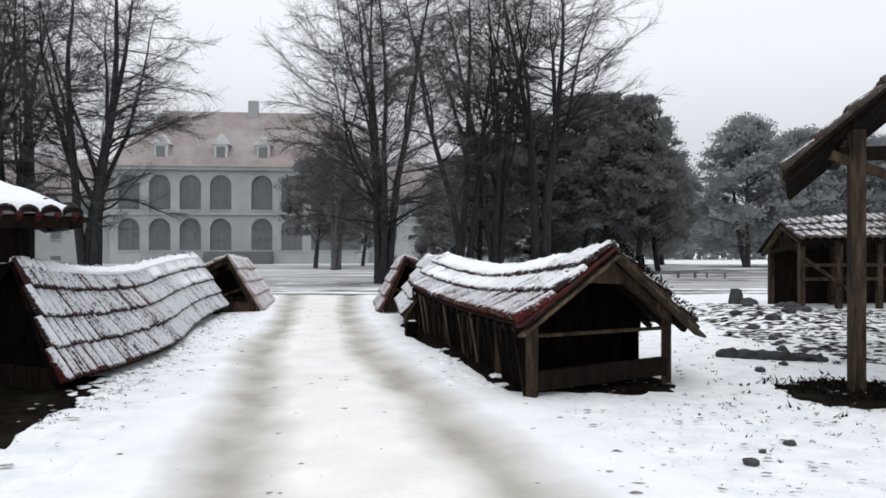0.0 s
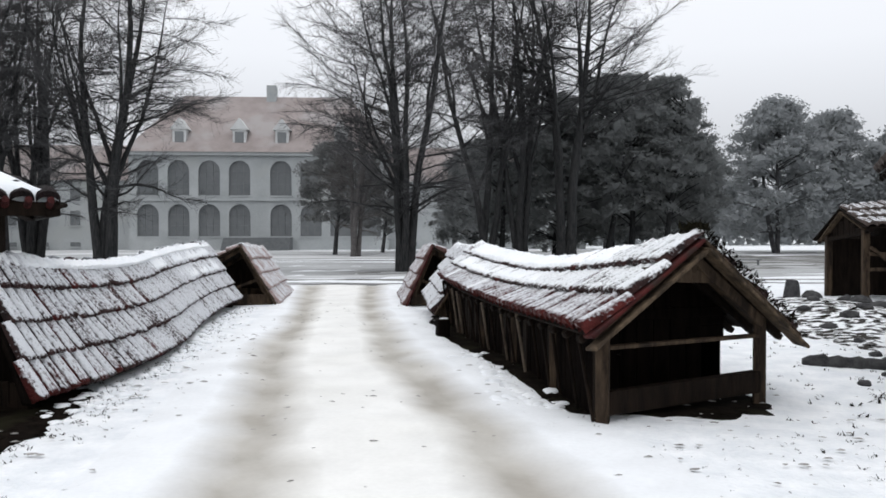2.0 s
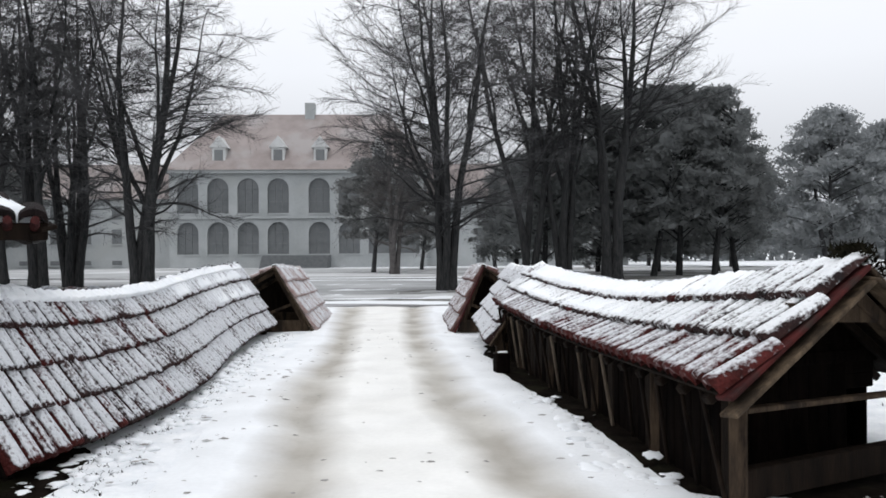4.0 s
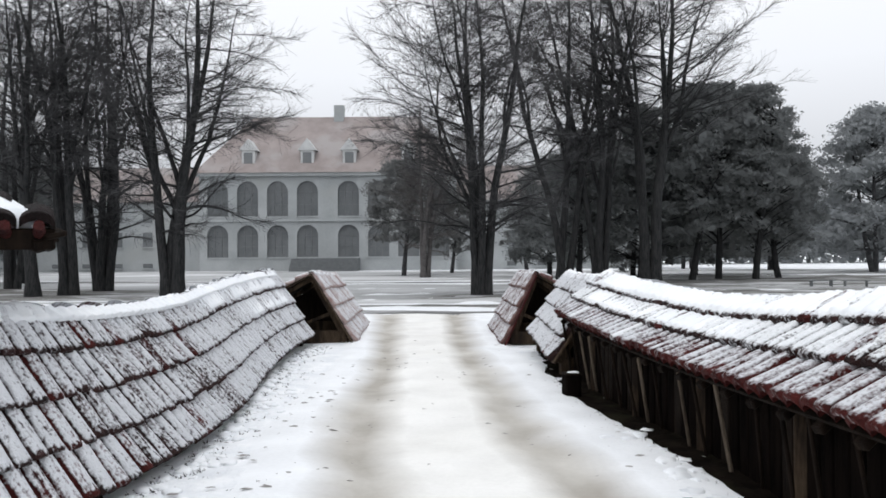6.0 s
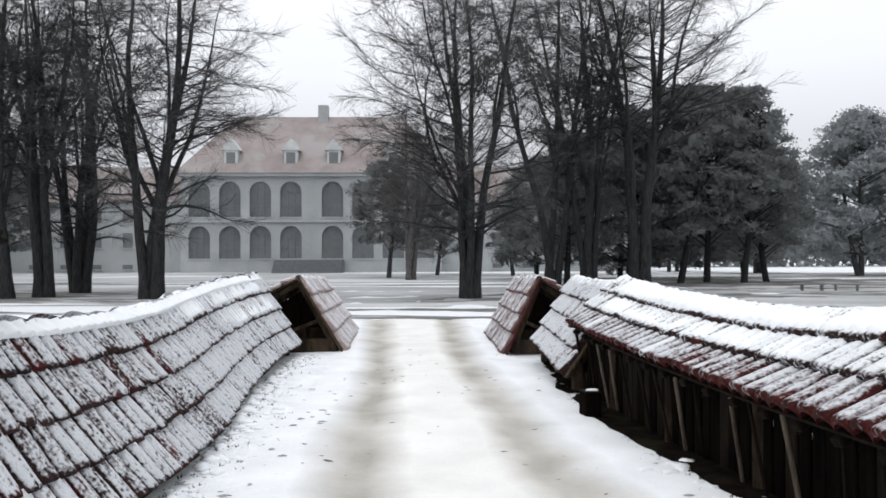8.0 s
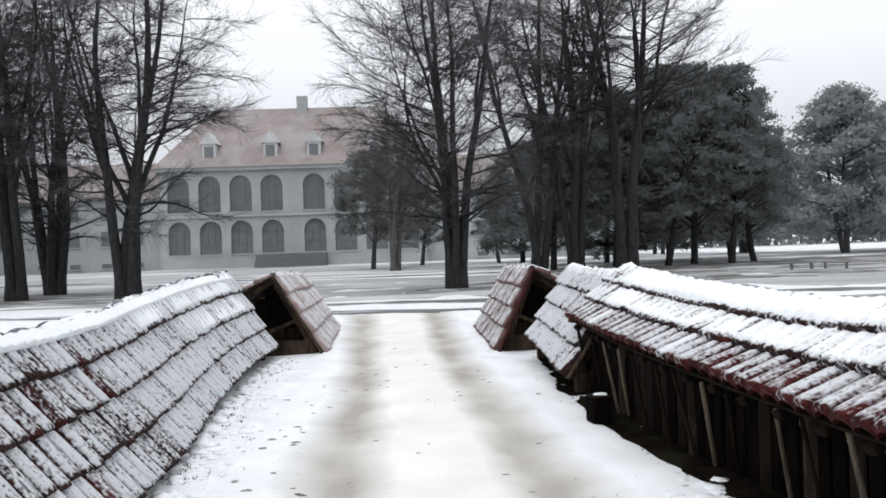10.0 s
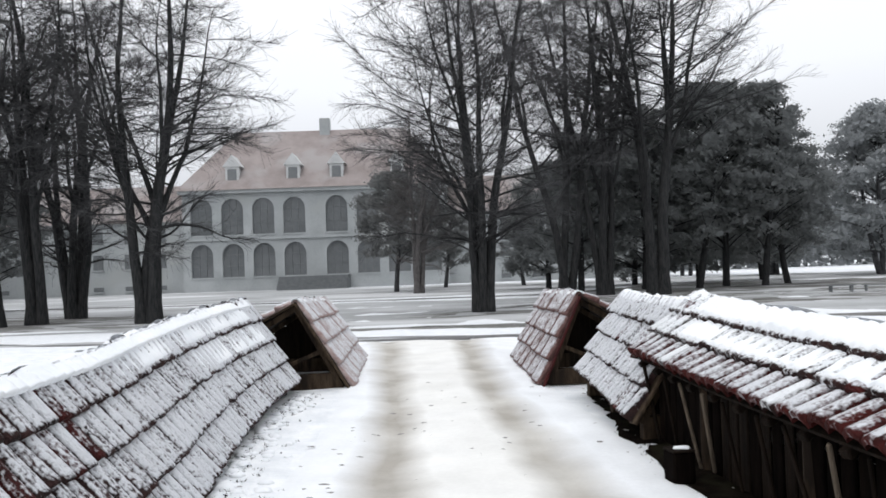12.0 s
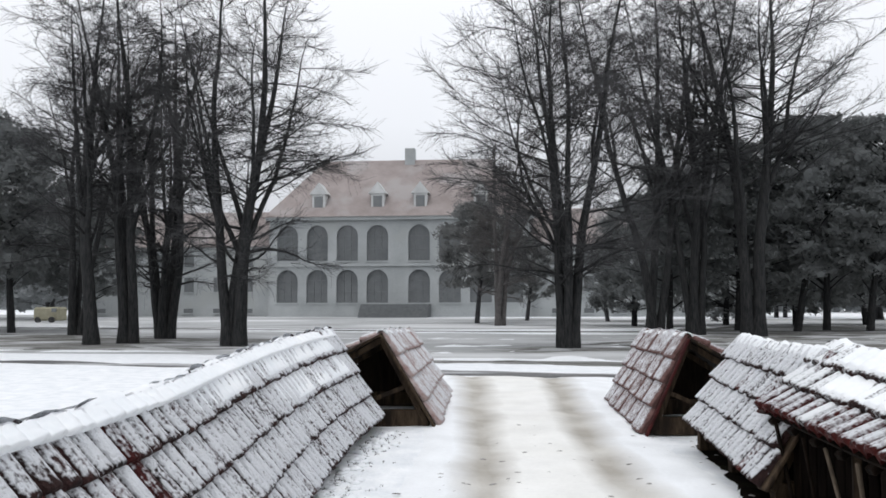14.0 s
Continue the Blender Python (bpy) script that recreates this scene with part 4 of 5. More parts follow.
def bare_tree(x, y, stems, height, seed, label, low=0.2, girth=0.3, reach=5.0, twig=None, lean=0.12, dense=1.0, fork=2):
    """A leafless park tree: stems fused into one stool, forking leaders, and layered sprays of branches and twigs."""
    rng = random.Random(seed)
    z = ground_z(x, y)
    t = thing("tree", (x, y, z), label, "tree", "bare park trees")
    trunk, twigs = [], []

    def spray(path, s, size, thick, out):
        """One long lateral branch with side branches to both hands and fine twigs on them."""
        p, d = along(path, s)
        side = rng.uniform(0, 2 * math.pi)
        sv = (Vector((math.cos(side), math.sin(side), 0)) + out * 0.7).normalized()
        bd = (sv + Vector((0, 0, rng.uniform(0.1, 0.75)))).normalized()
        bp, br = shoot(rng, p, bd, size, thick, 9, 0.11, rng.uniform(-0.045, 0.06))
        trunk.append((bp, [max(0.013, r) for r in br], 4))
        count = max(6, int(size * 2.9 * dense))
        for c in range(count):
            s2 = 0.15 + 0.85 * (c + rng.random()) / count
            p2, d2 = along(bp, min(1, s2))
            flat = Vector((-d2.y, d2.x, rng.gauss(0.12, 0.3))).normalized() * (1 if c % 2 else -1)
            cp, cr = shoot(rng, p2, (d2 + flat * rng.uniform(0.5, 1.1)).normalized(), size * rng.uniform(0.2, 0.42) * (1.15 - 0.6 * s2), 0.02, 4, 0.14, 0.0)
            twigs.append((cp, [max(0.008, r) for r in cr], 3))
            for e in range(8):
                p3, d3 = along(cp, 0.1 + 0.9 * (e + rng.random()) / 8)
                v = Vector((rng.gauss(0, 1), rng.gauss(0, 1), rng.gauss(0.1, 0.7))).normalized()
                ep, er = shoot(rng, p3, (d3 + v * 0.75).normalized(), rng.uniform(0.4, 1.2), 0.01, 2, 0.15, -0.02)
                twigs.append((ep, [max(0.0055, r) for r in er], 3))

    for k in range(stems):
        ang = 2 * math.pi * k / stems + rng.uniform(-0.4, 0.4)
        out = Vector((math.cos(ang), math.sin(ang) * 0.6, 0)) if stems > 1 else Vector((0, 0, 0))
        base = Vector((x, y, z - 0.15)) + out * 0.3
        h = height * rng.uniform(0.85, 1.0)
        d = (Vector((0, 0, 1)) + out * rng.uniform(0.3, 1) * lean).normalized()
        wide = girth * rng.uniform(0.8, 1.08)
        pts, radii = shoot(rng, base, d, h, wide, 16, 0.042, 0.04)
        radii[0] *= 1.35
        trunk.append((pts, [max(0.025, r) for r in radii], 8))
        leaders = [(pts, low, h, wide, out)]
        for b in range(fork):
            s = rng.uniform(0.2, 0.5)
            p, dd = along(pts, s)
            a2 = rng.uniform(0, 2 * math.pi)
            away = (Vector((math.cos(a2), math.sin(a2), 0)) + out).normalized()
            lp, lr = shoot(rng, p, (Vector((0, 0, 1)) + away * rng.uniform(0.25, 0.6)).normalized(), h * (1 - s) * rng.uniform(0.7, 0.95), wide * (1 - 0.8 * s) * 0.6, 11, 0.07, 0.05)
            trunk.append((lp, [max(0.02, r) for r in lr], 6))
            leaders.append((lp, 0.2, h * (1 - s), wide * 0.6, away))
        for path, start, span, thick, away in leaders:
            for b in range(int(span * (1.35 if path is pts else 1.0))):
                s = start + (0.98 - start) * (b + rng.random()) / int(span * (1.35 if path is pts else 1.0))
                up = (along(path, s)[0].z - z) / height
                dome = math.sin(math.pi * min(1, max(0.0, up * 0.72 + 0.26))) ** 0.8
                spray(path, s, max(1.0, reach * dome * rng.uniform(0.45, 1.0)), max(0.025, thick * 0.28 * (1.15 - s)), away)
    for name, paths, mat in (("trunk", trunk, M_BARK if twig is None else twig), ("crown", twigs, twig or M_TWIG)):
        v, f = [], []
        tubes(paths, v, f)
        mesh_part(name, v, f, mat, t, smooth=True)
    return t


def evergreen(x, y, height, width, seed, label, mat, clear=0.25, clumps=130, name="evergreen_tree", stems=1, flat=0.5, blade=110):
    """A pine-like tree: bare lower trunk, and a crown of many tufts made of small blades."""
    rng = random.Random(seed)
    z = ground_z(x, y)
    t = thing(name, (x, y, z), label, "tree", "dark evergreens" if mat is M_NEEDLE else "far evergreens")
    trunk = []
    for k in range(stems):
        lean = Vector((rng.gauss(0, 0.08), rng.gauss(0, 0.05), 1)).normalized()
        pts, radii = shoot(rng, Vector((x + rng.gauss(0, 0.3) * (stems > 1), y, z - 0.15)), lean, height * 0.92, 0.2 + 0.006 * height, 10, 0.03, 0.02)
        trunk.append((pts, [max(0.03, r) for r in radii], 7))
    v, f = [], []
    limbs = []
    blobs = []
    for k in range(clumps):
        h = clear + (1 - clear) * rng.random() ** 0.8
        rad = width * 0.5 * math.sin(math.pi * min(1, (h - clear) / (1 - clear) * 0.72 + 0.24)) ** 0.7
        ang, rr = rng.uniform(0, 2 * math.pi), rad * rng.random() ** 0.45
        c = Vector((x + rr * math.cos(ang), y + rr * math.sin(ang), z + height * h * 0.97))
        blobs.append((c, width * rng.uniform(0.09, 0.17)))
        if k % 3 == 0:
            p, _ = along(trunk[0][0], min(0.95, max(0.15, h - 0.08)))
            limbs.append(([p, p.lerp(c, 0.5) + Vector((0, 0, 0.15)), c], [0.06, 0.04, 0.015], 4))
    for c, r in blobs:
        for q in range(blade):
            d = Vector((rng.gauss(0, 1), rng.gauss(0, 1), rng.gauss(0, 1))).normalized()
            o = c + Vector((d.x, d.y, d.z * flat)) * r * rng.uniform(0.35, 1.0)
            s = r * rng.uniform(0.07, 0.14)
            a = Vector((rng.gauss(0, 1), rng.gauss(0, 1), rng.gauss(0, 0.6))).normalized() * s
            b = a.cross(Vector((rng.gauss(0, 1), rng.gauss(0, 1), rng.gauss(0, 1))).normalized()) * 0.55
            i = len(v)
            v += [o - a, o + b, o + a, o - b]
            f.append((i, i + 1, i + 2, i + 3))
        for q in range(5):
            a = Vector((rng.gauss(0, 1), rng.gauss(0, 1), rng.gauss(0, 0.7))).normalized() * r * rng.uniform(0.3, 0.5)
            b = a.cross(Vector((rng.gauss(0, 1), rng.gauss(0, 1), rng.gauss(0, 1))).normalized()) * 0.7
            o = c + Vector((rng.gauss(0, 0.2), rng.gauss(0, 0.2), rng.gauss(0, 0.12))) * r
            i = len(v)
            v += [o - a, o + b, o + a, o - b]
            f.append((i, i + 1, i + 2, i + 3))
    tv, tf = [], []
    tubes(trunk + limbs, tv, tf)
    mesh_part("trunk", tv, tf, M_BARK if mat is M_NEEDLE else M_TWIG, t, smooth=True)
    mesh_part("crown", v, f, mat, t)
    return t


BARE = "tall leafless park tree with dark trunk and fine twigs"
MANY = "tall leafless park tree with several dark stems from one stool"
# west group
for x, y, stems, height, seed, low, girth, reach, lean, fork in ((-28.0, 44.3, 1, 20, 1, 0.3, 0.42, 5.5, 0.0, 5), (-26.9, 45.8, 3, 21, 2, 0.3, 0.34, 4.5, 0.05, 2), (-27.5, 50.6, 5, 20, 3, 0.16, 0.3, 4.2, 0.3, 1),
                                                                 (-20.1, 44.4, 3, 21, 34, 0.18, 0.34, 5.2, 0.05, 2), (-36, 54, 3, 20, 12, 0.25, 0.28, 5.0, 0.12, 1)):
    bare_tree(x, y, stems, height, seed, MANY if stems > 1 else BARE, low=low, girth=girth, reach=reach, lean=lean, fork=fork, dense=0.65 if x < -25 else 1.0)
# the tree beyond the end of the track, and the east group
for x, y, stems, height, seed, low, girth, reach, lean, fork in ((-3.5, 45.6, 5, 20, 5, 0.16, 0.27, 5.8, 0.09, 1), (1.5, 60, 3, 25, 6, 0.3, 0.33, 5.0, 0.14, 2), (4.1, 60, 4, 25, 7, 0.42, 0.32, 4.4, 0.1, 1), (7.3, 58.5, 2, 25, 8, 0.42, 0.42, 8.8, 0.05, 3)):
    bare_tree(x, y, stems, height, seed, MANY, low=low, girth=girth, reach=reach, lean=lean, fork=fork, dense=1.0 if y < 50 else 0.52)
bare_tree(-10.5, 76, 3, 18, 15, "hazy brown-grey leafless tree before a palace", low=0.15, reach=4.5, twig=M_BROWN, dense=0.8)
PINE = "dark dense evergreen tree with bare lower trunk"
for x, y, h, wd, seed, clear in ((3, 66, 12, 8, 21, 0.2), (8, 68, 14, 10, 22, 0.22), (11.8, 67, 15.5, 9, 23, 0.22), (14.3, 69, 16, 9, 26, 0.24), (16.9, 68, 15.5, 9, 24, 0.25), (19.6, 71, 13.5, 7, 25, 0.22), (9, 80, 13, 10, 51, 0.08), (15, 81, 14, 10, 52, 0.08), (21, 82, 13, 8, 53, 0.08), (1, 76, 11, 8, 54, 0.1),
                                 (-43.4, 57, 15, 10, 27, 0.28), (-48, 58, 17, 12, 28, 0.2), (-42, 64, 12, 8, 29, 0.25), (-55, 62, 17, 12, 30, 0.1)):
    evergreen(x, y, h, wd, seed, PINE, M_NEEDLE, clear, 190)
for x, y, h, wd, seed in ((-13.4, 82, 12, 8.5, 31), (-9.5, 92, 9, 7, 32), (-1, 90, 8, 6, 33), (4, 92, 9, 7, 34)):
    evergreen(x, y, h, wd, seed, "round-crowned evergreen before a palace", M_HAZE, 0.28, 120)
FAR = "haze-grey trees at the edge of the park"
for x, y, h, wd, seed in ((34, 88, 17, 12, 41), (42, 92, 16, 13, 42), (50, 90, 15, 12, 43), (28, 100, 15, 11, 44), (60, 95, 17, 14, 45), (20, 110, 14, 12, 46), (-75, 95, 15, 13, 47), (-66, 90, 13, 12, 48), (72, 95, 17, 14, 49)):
    evergreen(x, y, h, wd, seed, FAR, M_FAR_HAZE, 0.12, 220, "far_tree", flat=0.6, blade=90, stems=2)


def far_wood(name, x0, x1, y, low, high, count, seed, label):
    """A far misty wood edge of countless small leaf clumps, with an uneven top."""
    r = random.Random(seed)
    verts, faces = [], []
    for _ in range(count):
        x = r.uniform(x0, x1)
        top = low + (high - low) * (0.5 + 0.5 * noise.noise((x * 0.09, seed, 0)) + 0.35 * noise.noise((x * 0.31, seed, 5)))
        o = Vector((x, y + r.uniform(-8, 8) + 0.002 * x * x, -0.6 + top * r.random() ** 0.7))
        s = r.uniform(0.3, 0.8)
        a = Vector((r.gauss(0, 1), r.gauss(0, 0.4), r.gauss(0, 1))).normalized() * s
        b = Vector((r.gauss(0, 1), r.gauss(0, 0.4), r.gauss(0, 1))).normalized() * s
        i = len(verts)
        verts += [o - a, o + b, o + a, o - b]
        faces.append((i, i + 1, i + 2, i + 3))
    tagged(mesh_part(name, verts, faces, M_FAR_HAZE, None), label, "woods", kind="stuff")


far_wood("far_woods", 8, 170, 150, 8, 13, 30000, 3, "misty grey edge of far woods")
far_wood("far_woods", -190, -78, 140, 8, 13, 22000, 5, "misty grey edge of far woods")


# ---- palace ----
PAL = pose(-28.0, 108.5, -0.55, 0, 0, 6.0)


def pw(x, y, z):
    return PAL @ Vector((x, y, z))


def arch_outline(cx, w, z0, z1, n=10):
    """The outline of a round-headed opening, from the left foot over the crown to the right foot."""
    r = w / 2
    pts = [(cx - r, z0)]
    for k in range(n + 1):
        a = math.pi * (1 - k / n)
        pts.append((cx + r * math.cos(a), z1 - r + r * math.sin(a)))
    return pts + [(cx + r, z0)]


def arcade(openings, x0, x1, z0, z1, depth=0.6):
    """A wall face with round-headed openings cut through it, with reveals."""
    verts, faces = [], []

    def quad(*ps):
        i = len(verts)
        verts.extend(pw(*p) for p in ps)
        faces.append(tuple(range(i, i + len(ps))))

    edge = x0
    for cx, w, a, b in openings:
        l, r = cx - w / 2, cx + w / 2
        quad((edge, 0, z0), (l, 0, z0), (l, 0, z1), (edge, 0, z1))
        quad((l, 0, z0), (r, 0, z0), (r, 0, a), (l, 0, a))
        out = arch_outline(cx, w, a, b)
        for p, q in zip(out, out[1:]):
            if abs(p[0] - q[0]) > 1e-6:
                quad((p[0], 0, p[1]), (q[0], 0, q[1]), (q[0], 0, z1), (p[0], 0, z1))
            quad((p[0], 0, p[1]), (p[0], depth, p[1]), (q[0], depth, q[1]), (q[0], 0, q[1]))
        quad((l, 0, a), (r, 0, a), (r, depth, a), (l, depth, a))
        edge = r
    quad((edge, 0, z0), (x1, 0, z0), (x1, 0, z1), (edge, 0, z1))
    return verts, faces


def box_bm(x0, x1, y0, y1, z0, z1, bm=None):
    bm = bm or bmesh.new()
    m = PAL @ Matrix.Translation(((x0 + x1) / 2, (y0 + y1) / 2, (z0 + z1) / 2)) @ Matrix.Diagonal((x1 - x0, y1 - y0, z1 - z0, 1))
    bmesh.ops.create_cube(bm, size=1, matrix=m)
    return bm


def arch_window(s, cx, w, a, b, depth=0.45):
    """A tall round-headed window: glass with frame and glazing bars."""
    out = arch_outline(cx, w + 0.1, a, b)
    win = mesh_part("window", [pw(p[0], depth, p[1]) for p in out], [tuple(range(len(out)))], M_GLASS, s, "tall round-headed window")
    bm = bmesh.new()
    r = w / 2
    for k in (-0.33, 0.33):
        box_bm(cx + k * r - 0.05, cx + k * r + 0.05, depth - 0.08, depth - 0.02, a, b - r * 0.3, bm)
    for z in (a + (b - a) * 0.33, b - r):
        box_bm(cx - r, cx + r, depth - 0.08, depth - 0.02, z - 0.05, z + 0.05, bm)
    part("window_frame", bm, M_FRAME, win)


def palace():
    s = thing("palace", pw(0, 0, 0), "large pale plastered palace with arched windows and rose tiled roof", "palace")
    bays = [-2.8 - 4.1 * k for k in range(3, -1, -1)] + [2.8 + 4.1 * k for k in range(4)]
    lower = [(c, 2.9, 1.9, 6.3) for c in bays]
    upper = [(c, 2.9, 7.5, 12.3) for c in bays]
    for ops, z0, z1 in ((lower, 0, 6.9), (upper, 6.9, 13.2)):
        v, f = arcade(ops, -17.6, 17.6, z0, z1)
        mesh_part("wall", v, f, M_PLASTER, s)
    part("wall", box_bm(-17.6, 17.6, 0.62, 16, 0, 13.2), M_PLASTER, s)
    for ops in (lower, upper):
        for o in ops:
            arch_window(s, *o)
            bm = bmesh.new()
            box_bm(o[0] - 1.6, o[0] + 1.6, -0.12, 0.1, o[2] - 0.2, o[2], bm)
            part("sill", bm, M_PLASTER, s)
    part("cornice", box_bm(-17.8, 17.8, -0.3, 0.05, 6.75, 7.15), M_PLASTER, s)
    part("cornice", box_bm(-18.0, 18.0, -0.6, 0.05, 12.95, 13.4), M_PLASTER, s)
    # hipped roof
    rv = [pw(-18.2, -0.8, 13.4), pw(18.2, -0.8, 13.4), pw(18.2, 16.8, 13.4), pw(-18.2, 16.8, 13.4), pw(-12, 8, 22.4), pw(12, 8, 22.4)]
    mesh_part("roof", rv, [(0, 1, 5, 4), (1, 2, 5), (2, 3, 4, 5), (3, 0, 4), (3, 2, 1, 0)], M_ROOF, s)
    for cx in (-11.0, -2.9, 2.9, 11.0):
        d = part("dormer", box_bm(cx - 0.9, cx + 0.9, 0.6, 4.5, 13.9, 16.6), M_PALE, s, "white dormer with a steep gabled top")
        gv = [pw(cx - 1.25, 0.45, 16.6), pw(cx + 1.25, 0.45, 16.6), pw(cx, 0.45, 18.2), pw(cx - 1.25, 5, 16.6), pw(cx + 1.25, 5, 16.6), pw(cx, 5, 18.2)]
        mesh_part("gable", gv, [(0, 1, 2), (0, 2, 5, 3), (2, 1, 4, 5), (0, 3, 4, 1)], M_PALE, d)
        part("pane", box_bm(cx - 0.6, cx + 0.6, 0.56, 0.62, 14.6, 16.3), M_GLASS, d)
    for cx in (0.6,):
        part("chimney", box_bm(cx - 0.7, cx + 0.7, 7.2, 8.8, 21, 24.0), M_PLASTER, s)
    # stair terrace
    part("terrace", box_bm(-4.4, 4.4, -3.4, -0.02, 0, 1.7), M_FRAME, s, "grey stone stair terrace")
    for k in range(5):
        part("step", box_bm(-4.4, 4.4, -3.76 - k * 0.35, -3.42 - k * 0.35, 0, 1.45 - k * 0.29), M_FRAME, s)
    # lower wings
    for sign in (-1, 1):
        x0, x1 = sorted((sign * 17.62, sign * 46))
        part("wing_wall", box_bm(x0, x1, 1.5, 13, 0, 9.6), M_PLASTER, s)
        wr = [pw(x0 - 0.3, 0.9, 9.6), pw(x1 + 0.3, 0.9, 9.6), pw(x1 + 0.3, 13.6, 9.6), pw(x0 - 0.3, 13.6, 9.6), pw(x0, 7.2, 15), pw(x1, 7.2, 15)]
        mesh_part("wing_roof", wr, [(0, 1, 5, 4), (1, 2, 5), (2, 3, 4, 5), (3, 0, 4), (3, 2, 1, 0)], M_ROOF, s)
        for k in range(6):
            cx = sign * (21 + 4.2 * k)
            for z0, z1 in ((0.5, 1.1), (3.4, 5.4), (6.8, 8.6)):
                win = part("window", box_bm(cx - 0.65, cx + 0.65, 1.42, 1.6, z0, z1), M_GLASS, s)
                bm = box_bm(cx - 0.05, cx + 0.05, 1.36, 1.41, z0, z1)
                box_bm(cx - 0.65, cx + 0.65, 1.36, 1.41, (z0 + z1) / 2 - 0.04, (z0 + z1) / 2 + 0.04, bm)
                part("window_frame", bm, M_FRAME, win)
                part("sill", box_bm(cx - 0.8, cx + 0.8, 1.3, 1.5, z0 - 0.15, z0), M_PLASTER, s)


palace()


# ---- paths, bare ground and litter ----
def cross_path(name, pts, width, mat, label):
    """A path across the park, following the land."""
    c = spline([(*p, 0) for p in pts])
    verts, n = [], 120
    for i in range(n + 1):
        p, t = c(i / n), (c(min(1, i / n + 0.01)) - c(max(0, i / n - 0.01))).normalized()
        side = Vector((-t.y, t.x, 0))
        for k in range(7):
            q = p + side * width * (k / 6 - 0.5) * (1 + 0.25 * noise.noise((p.x * 0.6, p.y * 0.6, k > 3)))
            verts.append((q.x, q.y, ground_z(q.x, q.y) + (0.02 if 0 < k < 6 else -0.01)))
    faces = [(i * 7 + k, i * 7 + k + 1, i * 7 + 8 + k, i * 7 + 7 + k) for i in range(n) for k in range(6)]
    return mesh_part(name, verts, faces, mat, None, label, True, "structure")


cross_path("road_2", [(-60, 33), (-30, 31), (-14, 29.2), (-4, 27.8), (6, 28.5), (25, 31), (60, 36)], 1.5, M_ASPHALT, "dark slushy path crossing the park")
cross_path("road_3", [(-80, 70), (-40, 66), (-10, 64), (10, 66), (40, 70), (80, 78)], 3.0, M_ASPHALT, "grey slushy park drive before the palace")
M_THIN = material("grass_under_thin_snow", (0.07, 0.07, 0.06), (0.3, 0.3, 0.295), 0.9, 0.95, 0.5, 12, stretch=(0.5, 1, 1), stain=(0.5, 0.51, 0.52))
for pts, seed in (([(-46, 42), (-30, 39.8), (-16, 41), (-15, 45), (-22, 52), (-44, 55)], 3), ([(-9, 43), (-3, 41), (4, 44), (14, 47), (30, 50), (46, 62), (40, 78), (10, 78), (-1, 55)], 4), ([(-16, 34.5), (-6, 33.2), (8, 33.5), (20, 36), (8, 36.5), (-8, 35.5)], 6)):
    soil_patch(pts, "thin_snow", "thin patchy snow with dead grass under park trees", 0.03, M_THIN, seed)

M_LAWN = material("old_grey_snow_on_lawn", (0.3, 0.31, 0.31), (0.5, 0.51, 0.52), 0.25, 0.95, 0.4, 5, stretch=(0.4, 1, 1), stain=(0.62, 0.63, 0.64))
soil_patch([(-110, 74), (-60, 69), (-10, 67), (12, 80), (60, 82), (110, 90), (110, 104), (0, 104), (-110, 118)], "lawn_snow", "wide lawn under old grey snow before a palace", 0.025, M_LAWN, 8)

soil_patch([(-70, 44), (-30, 39), (-10, 37.5), (10, 38.5), (40, 43), (80, 52), (80, 72), (10, 63), (-10, 61), (-70, 66)], "lawn_snow", "park lawn under thin grey snow between bare trees", 0.02, M_LAWN, 9)



def stone(x, y, r, seed, label="dark wet stone lying in the snow"):
    bm = bmesh.new()
    bmesh.ops.create_icosphere(bm, subdivisions=2, radius=r)
    for v in bm.verts:
        v.co *= 1 + 0.35 * noise.noise(v.co * (2.0 / r) + Vector((seed, 0, 0)))
        v.co.z *= 0.6
        v.co += Vector((x, y, ground_z(x, y) + r * 0.25))
    me = bpy.data.meshes.new("stone")
    bm.to_mesh(me)
    bm.free()
    me.materials.append(M_STONE)
    tagged(new("stone", me), label, "stone", "loose stones")


for k, (x, y, r) in enumerate(((2.68, 6.04, 0.05), (2.13, 5.41, 0.06), (2.35, 5.75, 0.03), (3.9, 9.6, 0.07), (4.4, 10.1, 0.06), (5.4, 13.6, 0.12), (6.0, 14.2, 0.15), (6.6, 14.9, 0.14), (5.7, 15.2, 0.12), (7.2, 15.6, 0.16), (6.4, 16.4, 0.13), (5.2, 12.3, 0.09), (7.6, 17.0, 0.2), (6.9, 17.6, 0.2), (7.9, 18.2, 0.2), (4.9, 11.3, 0.08))):
    stone(x, y, r, k * 3.1)
M_RUBBLE = material("patchy_snow_on_dark_rubble", (0.74, 0.76, 0.78), (0.88, 0.9, 0.91), 16.0, 0.9, 0.8, 40, stain=(0.03, 0.026, 0.022))
M_RUBBLE.node_tree.nodes["Map Range"].inputs["From Min"].default_value = 0.47
M_RUBBLE.node_tree.nodes["Map Range"].inputs["From Max"].default_value = 0.54
soil_patch([(5.2, 10.2), (6.5, 9.6), (9.5, 11), (11, 15), (11.5, 19), (9, 19.3), (7, 18.8), (5.4, 16.5), (4.7, 13)], "rubble", "low mound of dark rubble and soil under patchy snow", 0.02, M_RUBBLE, 21)


